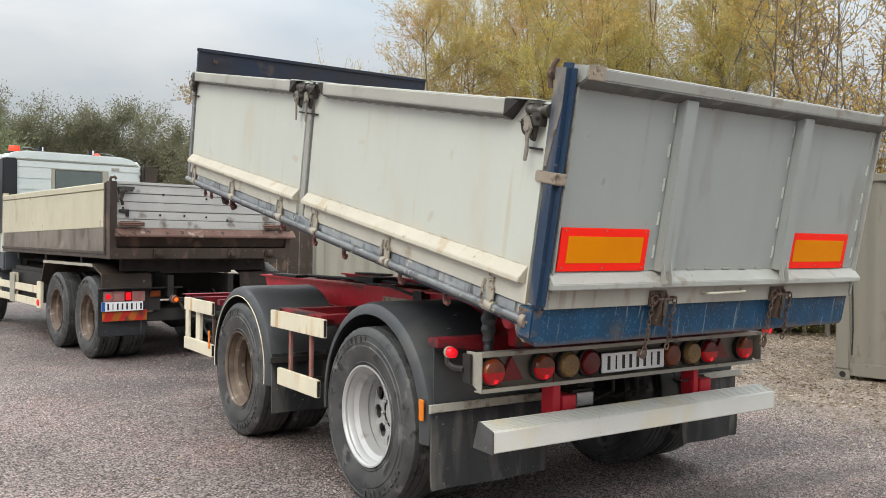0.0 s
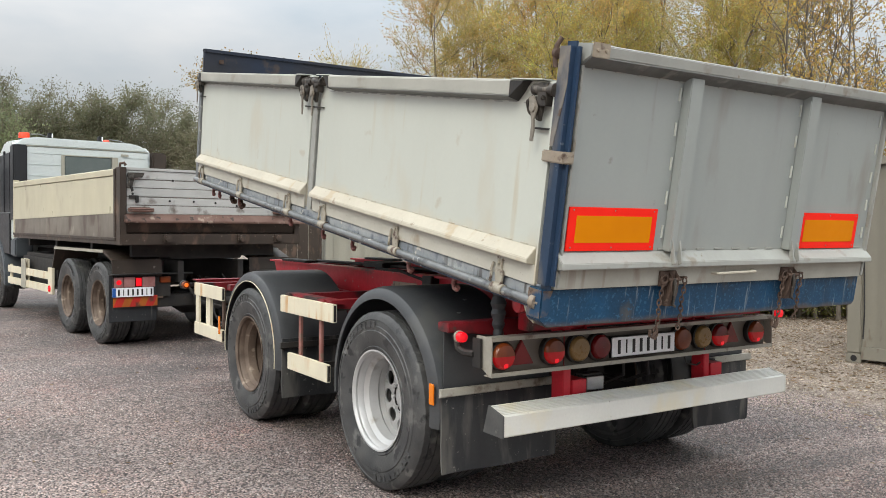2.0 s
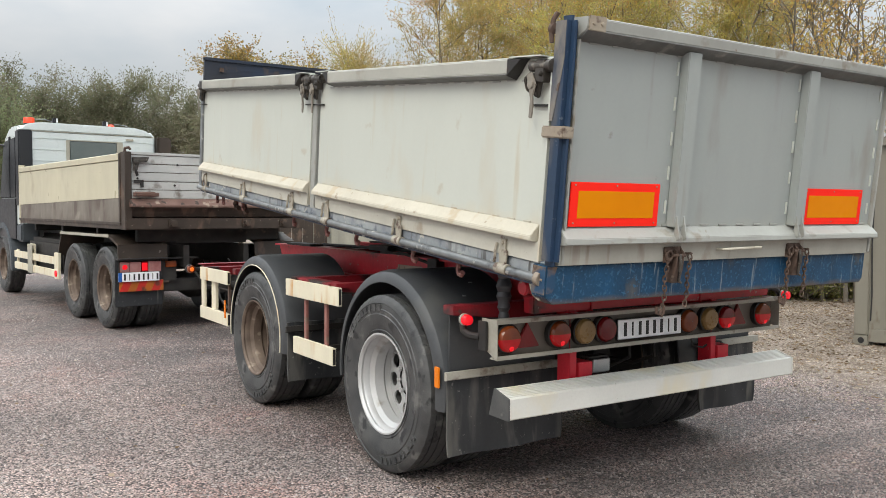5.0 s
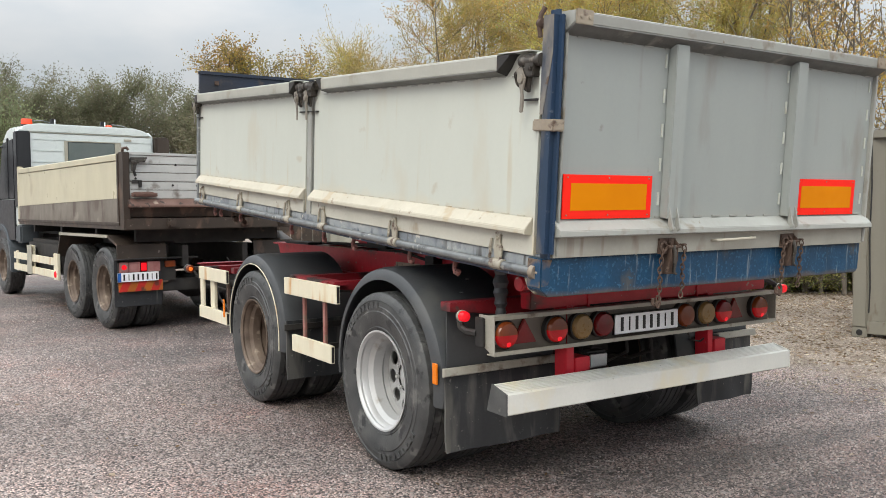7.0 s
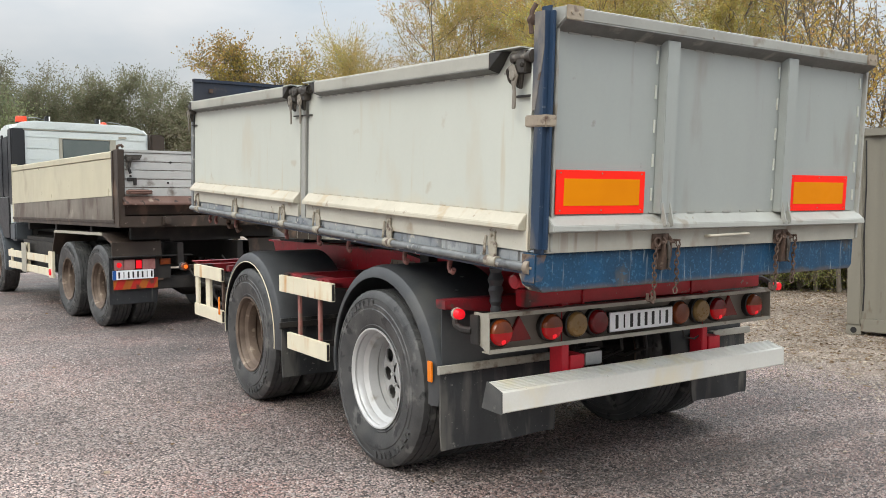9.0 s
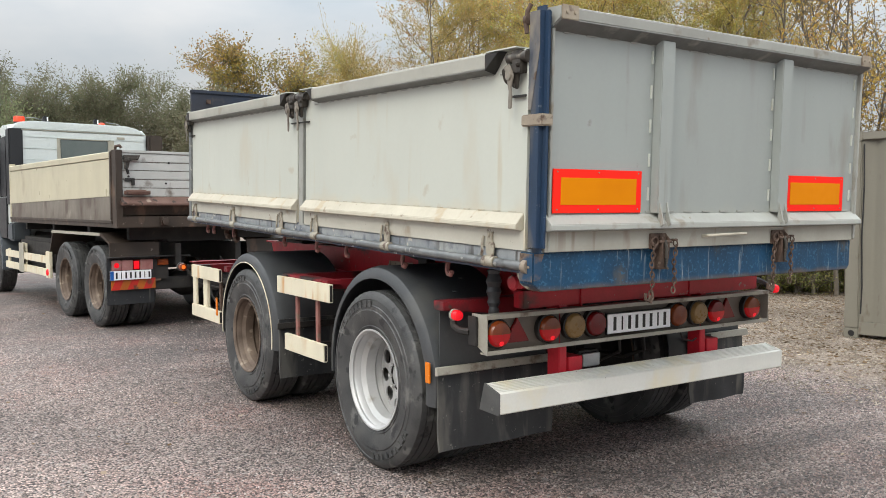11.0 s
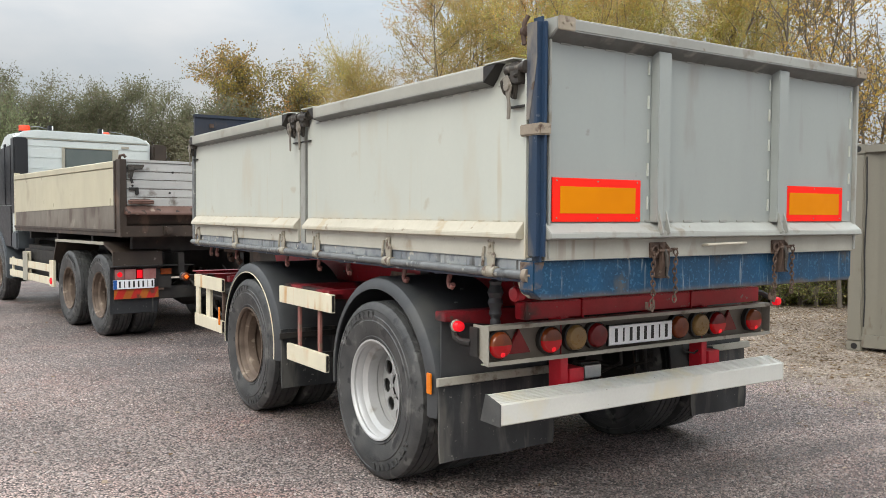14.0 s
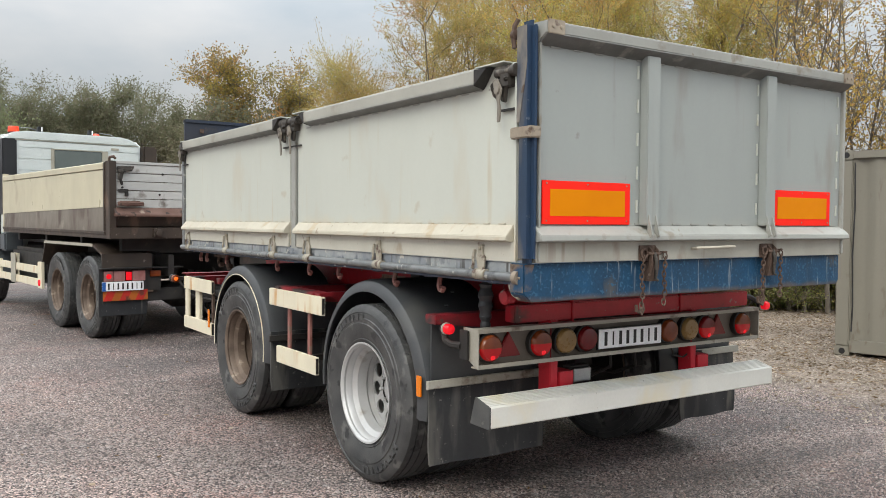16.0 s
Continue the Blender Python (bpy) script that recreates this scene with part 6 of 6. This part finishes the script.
def grow(rng, height, spread, limbs, twigs, per_twig, base=0.2, rise=0.7, shoot=0.9, jitter=0.05, top=0.93, stems=1, tilt=0.2):
    """A skeleton: wood paths with radii, and leaf places with their ways."""
    wood, spots, ways = [], [], []
    for st in range(stems):
        lean = rng.normal(0, 0.08 if stems == 1 else tilt, 2)
        hh = height * rng.uniform(0.85, 1.0) if st else height
        r0 = height * 0.0105 * (1.0 if stems == 1 else 0.6)
        off = rng.normal(0, 0.0 if stems == 1 else 0.3, 2)
        path = [np.array([off[0] + lean[0] * hh * k / 7 + rng.normal(0, 0.05) * (k > 0), off[1] + lean[1] * hh * k / 7 + rng.normal(0, 0.05) * (k > 0), hh * top * k / 7]) for k in range(8)]
        wood.append((path, [r0 * (1 - 0.85 * k / 7) for k in range(8)], 7))
        for i in range(max(1, limbs // stems)):
            u = base + (1 - base) * ((i + rng.uniform(0, 1)) / max(1, limbs // stems)) ** 0.85
            k = min(int(u * 7), 6)
            p0 = path[k] + (path[k + 1] - path[k]) * (u * 7 - k)
            az = rng.uniform(0, 2 * math.pi)
            ln = spread * (1.15 - 0.75 * u) * rng.uniform(0.6, 1.1)
            el = rise * rng.uniform(0.6, 1.3)
            d = np.array([math.cos(az) * math.cos(el), math.sin(az) * math.cos(el), math.sin(el)])
            lp = [p0]
            for q in range(4):
                d = d + rng.normal(0, 0.13, 3) + np.array([0, 0, 0.05])
                d /= np.linalg.norm(d)
                lp.append(lp[-1] + d * ln / 4)
            rl = max(0.012, r0 * 0.42 * (1 - u * 0.6))
            wood.append((lp, [rl * (1 - 0.8 * q / 4) for q in range(5)], 5))
            for j in range(twigs):
                v = rng.uniform(0.15, 1.0)
                q = min(int(v * 4), 3)
                t0 = lp[q] + (lp[q + 1] - lp[q]) * (v * 4 - q)
                td = d * 0.55 + rng.normal(0, 0.55, 3) + np.array([0, 0, 0.25])
                td /= np.linalg.norm(td)
                tl = shoot * rng.uniform(0.5, 1.2)
                t1, t2 = t0 + td * tl * 0.5 + rng.normal(0, 0.03, 3), t0 + td * tl + rng.normal(0, 0.06, 3)
                wood.append(([t0, t1, t2], [0.008, 0.006, 0.003], 3))
                m = rng.poisson(per_twig)
                if m:
                    w = rng.uniform(0.08, 1.05, m)[:, None]
                    spots.append(t0 + (t2 - t0) * w + rng.normal(0, jitter, (m, 3)))
                    ways.append(np.repeat(td[None], m, 0))
    return wood, np.concatenate(spots), np.concatenate(ways)


def wood_mesh(name, wood, material):
    f = F()
    for path, radii, n in wood:
        f.tube([tuple(q) for q in path], list(radii), n, False)
    me = bpy.data.meshes.new(name)
    me.from_pydata(f.v, [], f.f)
    me.materials.append(material)
    me.shade_smooth()
    return me


def tree(name, seed, x, y, label, leaf, size, group="", z=0.0, **kw):
    rng = np.random.default_rng(seed)
    wood, spots, ways = grow(rng, **kw)
    ob = thing(name, label, "tree" if "tree" in name else "shrub", pose(x, y, z), group)
    main = [w for w in wood if w[2] > 3]
    fine = [w for w in wood if w[2] == 3]
    part("trunk", wood_mesh("trunk", main, M["bark"]), None, ob)
    tagged(part("twig_growth", wood_mesh("twig_growth", fine, M["twig_gold"] if leaf in (L_GOLD, L_RUSSET) else M["twig"]), None, ob), kind="stuff")
    part("crown", quads_mesh("crown", leaves(rng, spots, ways, *size), leaf), None, ob)
    return ob


for k, (x, y, h) in enumerate(((6.6, 15.8, 5.2), (6.6, 13.1, 7.0), (8.5, 11.2, 8.0), (9.8, 10.1, 8.4), (11.9, 9.8, 8.4), (9.3, 14.9, 8.4), (11.6, 13.6, 9.0), (9.0, 12.6, 8.4), (10.8, 11.3, 8.6), (12.3, 9.1, 8.4))):
    tree("willow_tree", 10 + k, x, y, "golden autumn willow with fine feathery shoots", L_RUSSET if k < 2 else L_GOLD, (0.07, 0.0165), "golden willows", height=h, spread=2.9 if k else 2.0,
         limbs=48 if k else 60, twigs=16 if k else 20, per_twig=(36, 50, 58, 58, 58, 30, 30, 30, 58, 58)[k], base=0.06, rise=0.75, shoot=1.0, jitter=0.06, stems=3, tilt=0.1)
for k, (x, y, h) in enumerate(((9.75, 6.2, 6.6), (10.1, 5.35, 7.0), (11.8, 5.4, 7.2), (12.6, 6.6, 7.4), (12.6, 4.2, 7.4))):
    tree("birch_tree", 40 + k, x, y, "thin nearly bare birch with sparse yellow leaves", L_BIRCH, (0.052, 0.038), "birches", height=h, spread=1.5, limbs=38, twigs=11, per_twig=11, base=0.08, rise=0.95, shoot=0.75, jitter=0.05, stems=3, tilt=0.12)
for k, (x, y, h) in enumerate(((5.75, 24.5, 6.95), (7.9, 23.7, 6.55))):
    tree("poplar_tree", 60 + k, x, y, "ochre autumn poplar with open crown", L_OCHRE, (0.068, 0.056), "poplars", height=h, spread=2.2 if k else 1.9, limbs=55, twigs=15, per_twig=21, base=0.38, rise=0.75, shoot=0.6, jitter=0.11, stems=5, tilt=0.06)
tree("autumn_shrub", 66, 5.95, 20.8, "orange autumn shrub before the poplars", L_ORANGE, (0.06, 0.045), height=4.7, spread=0.9, limbs=30, twigs=10, per_twig=16, base=0.2, rise=0.8, shoot=0.5, jitter=0.07, stems=4, tilt=0.06)
for k in range(17):
    x, y = -2.9 + 1.12 * k, 35.9 - 0.74 * k + (0.9 if k % 2 else -0.6)
    h = 6.3 + 0.35 * math.sin(k * 2.1) - (1.0 if k > 7 else 0)
    tree("hedge_tree", 80 + k, x, y, "dense olive-grey hedgerow tree with thin twigs", L_OLIVE, (0.066, 0.044), "hedgerow", height=h, spread=2.5, limbs=48, twigs=14 if k < 8 else 9, per_twig=28 if k < 8 else 8, base=0.02, rise=0.75, shoot=0.8, jitter=0.11, stems=4, tilt=0.1)
for k, (x, y) in enumerate(((-0.75, 27.6), (4.75, 22.9), (6.4, 22.2), (2.0, 29.4), (-1.6, 30.5), (3.6, 30.6), (5.6, 29.6), (6.9, 28.4), (-1.7, 34.0), (0.9, 32.8), (2.4, 31.9))):
    tree("hedge_tree", 100 + k, x, y, "low grey-green shrubby tree", L_SAGE if k in (0, 4) else L_OLIVE, (0.07, 0.047), "hedgerow", height=(5.3, 5.0, 4.6, 4.2, 5.8, 6.0, 5.6, 5.2, 6.5, 6.3, 6.1)[k], spread=2.0, limbs=44, twigs=15, per_twig=24, base=0.04, rise=0.8, shoot=0.8, jitter=0.1, stems=4, tilt=0.1)
for k, (x, y) in enumerate(((8.7, 8.3), (9.5, 7.6), (9.2, 9.3), (10.0, 6.6), (10.6, 6.0), (8.0, 9.6), (11.3, 5.2), (9.9, 7.1), (10.4, 6.5))):
    tree("undergrowth_shrub", 120 + k, x, y, "green and yellow undergrowth below the trees", L_GREEN, (0.045, 0.026), "undergrowth", height=1.1, spread=0.8, limbs=34, twigs=11, per_twig=18, base=0.02, rise=0.8, shoot=0.4, jitter=0.07, stems=5)
for k in range(12):
    x, y = 7.9 + 0.33 * k + 0.12 * math.sin(k * 5.1), 8.75 - 0.37 * k + 0.15 * math.sin(k * 3.3)
    tree("undergrowth_shrub", 140 + k, x, y, "low green bramble along the gravel edge", L_GREEN, (0.042, 0.024), "undergrowth", height=0.55 + 0.2 * math.sin(k * 2.7) ** 2, spread=0.6, limbs=26, twigs=9, per_twig=16, base=0.02, rise=0.6, shoot=0.3, jitter=0.06, stems=5)
rng = np.random.default_rng(21)
n = 26000
u, v = rng.uniform(0, 1, n), rng.uniform(0, 1, n)
gx, gy = 7.2 + 4.6 * u + 2.2 * v, 9.3 - 4.4 * u + 1.4 * v
hgt = rng.uniform(0.12, 0.42, n)
lean = rng.normal(0, 0.35, (n, 2)) * hgt[:, None]
az = rng.uniform(0, math.pi, n)
wx, wy = 0.009 * np.cos(az), 0.009 * np.sin(az)
bl = np.zeros((n, 4, 3))
bl[:, 0] = np.stack([gx - wx, gy - wy, np.zeros(n)], 1)
bl[:, 1] = np.stack([gx + wx, gy + wy, np.zeros(n)], 1)
bl[:, 2] = np.stack([gx + lean[:, 0] + wx * 0.2, gy + lean[:, 1] + wy * 0.2, hgt], 1)
bl[:, 3] = np.stack([gx + lean[:, 0] - wx * 0.2, gy + lean[:, 1] - wy * 0.2, hgt], 1)
tagged(new("verge_grass", quads_mesh("verge_grass", bl, L_GREEN)), "rough green grass along the foot of the trees", "grass", kind="stuff")

# fallen leaves on the verge and a few on the asphalt
rng = np.random.default_rng(7)
px, py = rng.uniform(2.6, 11.5, 34000), rng.uniform(-3, 10, 34000)
keep = rng.uniform(0, 1, 34000) < np.clip((px + 0.12 * py - 3.2) / 2.2, 0.03, 1)
c = np.stack([px, py, np.zeros(34000) + 0.012], 1)[keep]
d = rng.normal(0, 1, (len(c), 3)) * np.array([1, 1, 0.22])
lq = leaves(rng, c, d * 3, 0.05, 0.03)
lq[:, :, 2] = np.clip((lq[:, :, 2] - 0.012) * 0.35 + 0.013, 0.003, 0.03)
tagged(new("leaf_litter", quads_mesh("leaf_litter", lq, L_LITTER)), "dry brown and tan fallen leaves on the gravel verge", "leaves", kind="stuff")
c = np.stack([rng.uniform(-5, 4, 260), rng.uniform(-1, 12, 260), np.full(260, 0.012)], 1)
lq = leaves(rng, c, rng.normal(0, 1, (260, 3)) * np.array([3, 3, 0.5]), 0.05, 0.034)
lq[:, :, 2] = np.clip((lq[:, :, 2] - 0.012) * 0.35 + 0.012, 0.003, 0.03)
tagged(new("fallen_leaves", quads_mesh("fallen_leaves", lq, L_LITTER)), "few dry leaves scattered over the asphalt", "leaves", kind="stuff")


def stones(name, seed, n, area, size, material, label):
    """Loose chips of stone: flattened, uneven octahedra lying on the ground."""
    r = np.random.default_rng(seed)
    c = np.stack([r.uniform(area[0], area[1], n), area[2] + (area[3] - area[2]) * r.uniform(0, 1, n) ** 1.7, np.zeros(n)], 1)
    s = r.uniform(*size, (n, 1, 1))
    unit = np.array([(1, 0, -0.3), (0, 1, -0.3), (-1, 0, -0.3), (0, -1, -0.3), (0, 0, 0.75)], float)
    v = unit[None] * r.uniform(0.6, 1.4, (n, 5, 1)) * s
    v[:, 4, :2] += r.uniform(-0.35, 0.35, (n, 2)) * s[:, :, 0]
    a = r.uniform(0, 2 * math.pi, n)
    x = v[:, :, 0] * np.cos(a)[:, None] - v[:, :, 1] * np.sin(a)[:, None]
    y = v[:, :, 0] * np.sin(a)[:, None] + v[:, :, 1] * np.cos(a)[:, None]
    v = np.stack([x, y, v[:, :, 2]], 2) + c[:, None, :] + np.array([0, 0, 1.0]) * s * 0.25
    tri = np.array([(0, 1, 4), (1, 2, 4), (2, 3, 4), (3, 0, 4)])
    faces = (tri[None] + 5 * np.arange(n)[:, None, None]).reshape(-1, 3)
    me = bpy.data.meshes.new(name)
    me.vertices.add(5 * n)
    me.vertices.foreach_set("co", v.reshape(-1).astype(np.float32))
    me.loops.add(3 * len(faces))
    me.loops.foreach_set("vertex_index", faces.reshape(-1).astype(np.int32))
    me.polygons.add(len(faces))
    me.polygons.foreach_set("loop_start", np.arange(0, 3 * len(faces), 3, dtype=np.int32))
    me.polygons.foreach_set("loop_total", np.full(len(faces), 3, dtype=np.int32))
    me.update(calc_edges=True)
    me.materials.append(material)
    return tagged(new(name, me), label, "gravel", kind="stuff")


L_STONE = leaf_material("loose_stone_chips", [(0.12, 0.105, 0.10), (0.46, 0.40, 0.375), (0.30, 0.225, 0.205), (0.60, 0.54, 0.51), (0.17, 0.145, 0.14), (0.44, 0.34, 0.315), (0.35, 0.305, 0.295)], 0.8)
L_PALE = leaf_material("pale_gravel_chips", [(0.44, 0.385, 0.32), (0.30, 0.25, 0.205), (0.56, 0.50, 0.43), (0.22, 0.175, 0.135)], 0.85)
stones("loose_gravel", 3, 75000, (-3.9, 2.8, -0.5, 14.0), (0.004, 0.0105), L_STONE, "loose reddish-grey stone chips on the asphalt")
stones("verge_gravel", 4, 26000, (2.8, 9.5, -2.5, 8.0), (0.007, 0.017), L_PALE, "pale loose gravel of the verge")


# ---- what moves ----
def motions():
    walk(tip_body, [(t, pose(*HINGE, a)) for t, a in TIP])


motions()
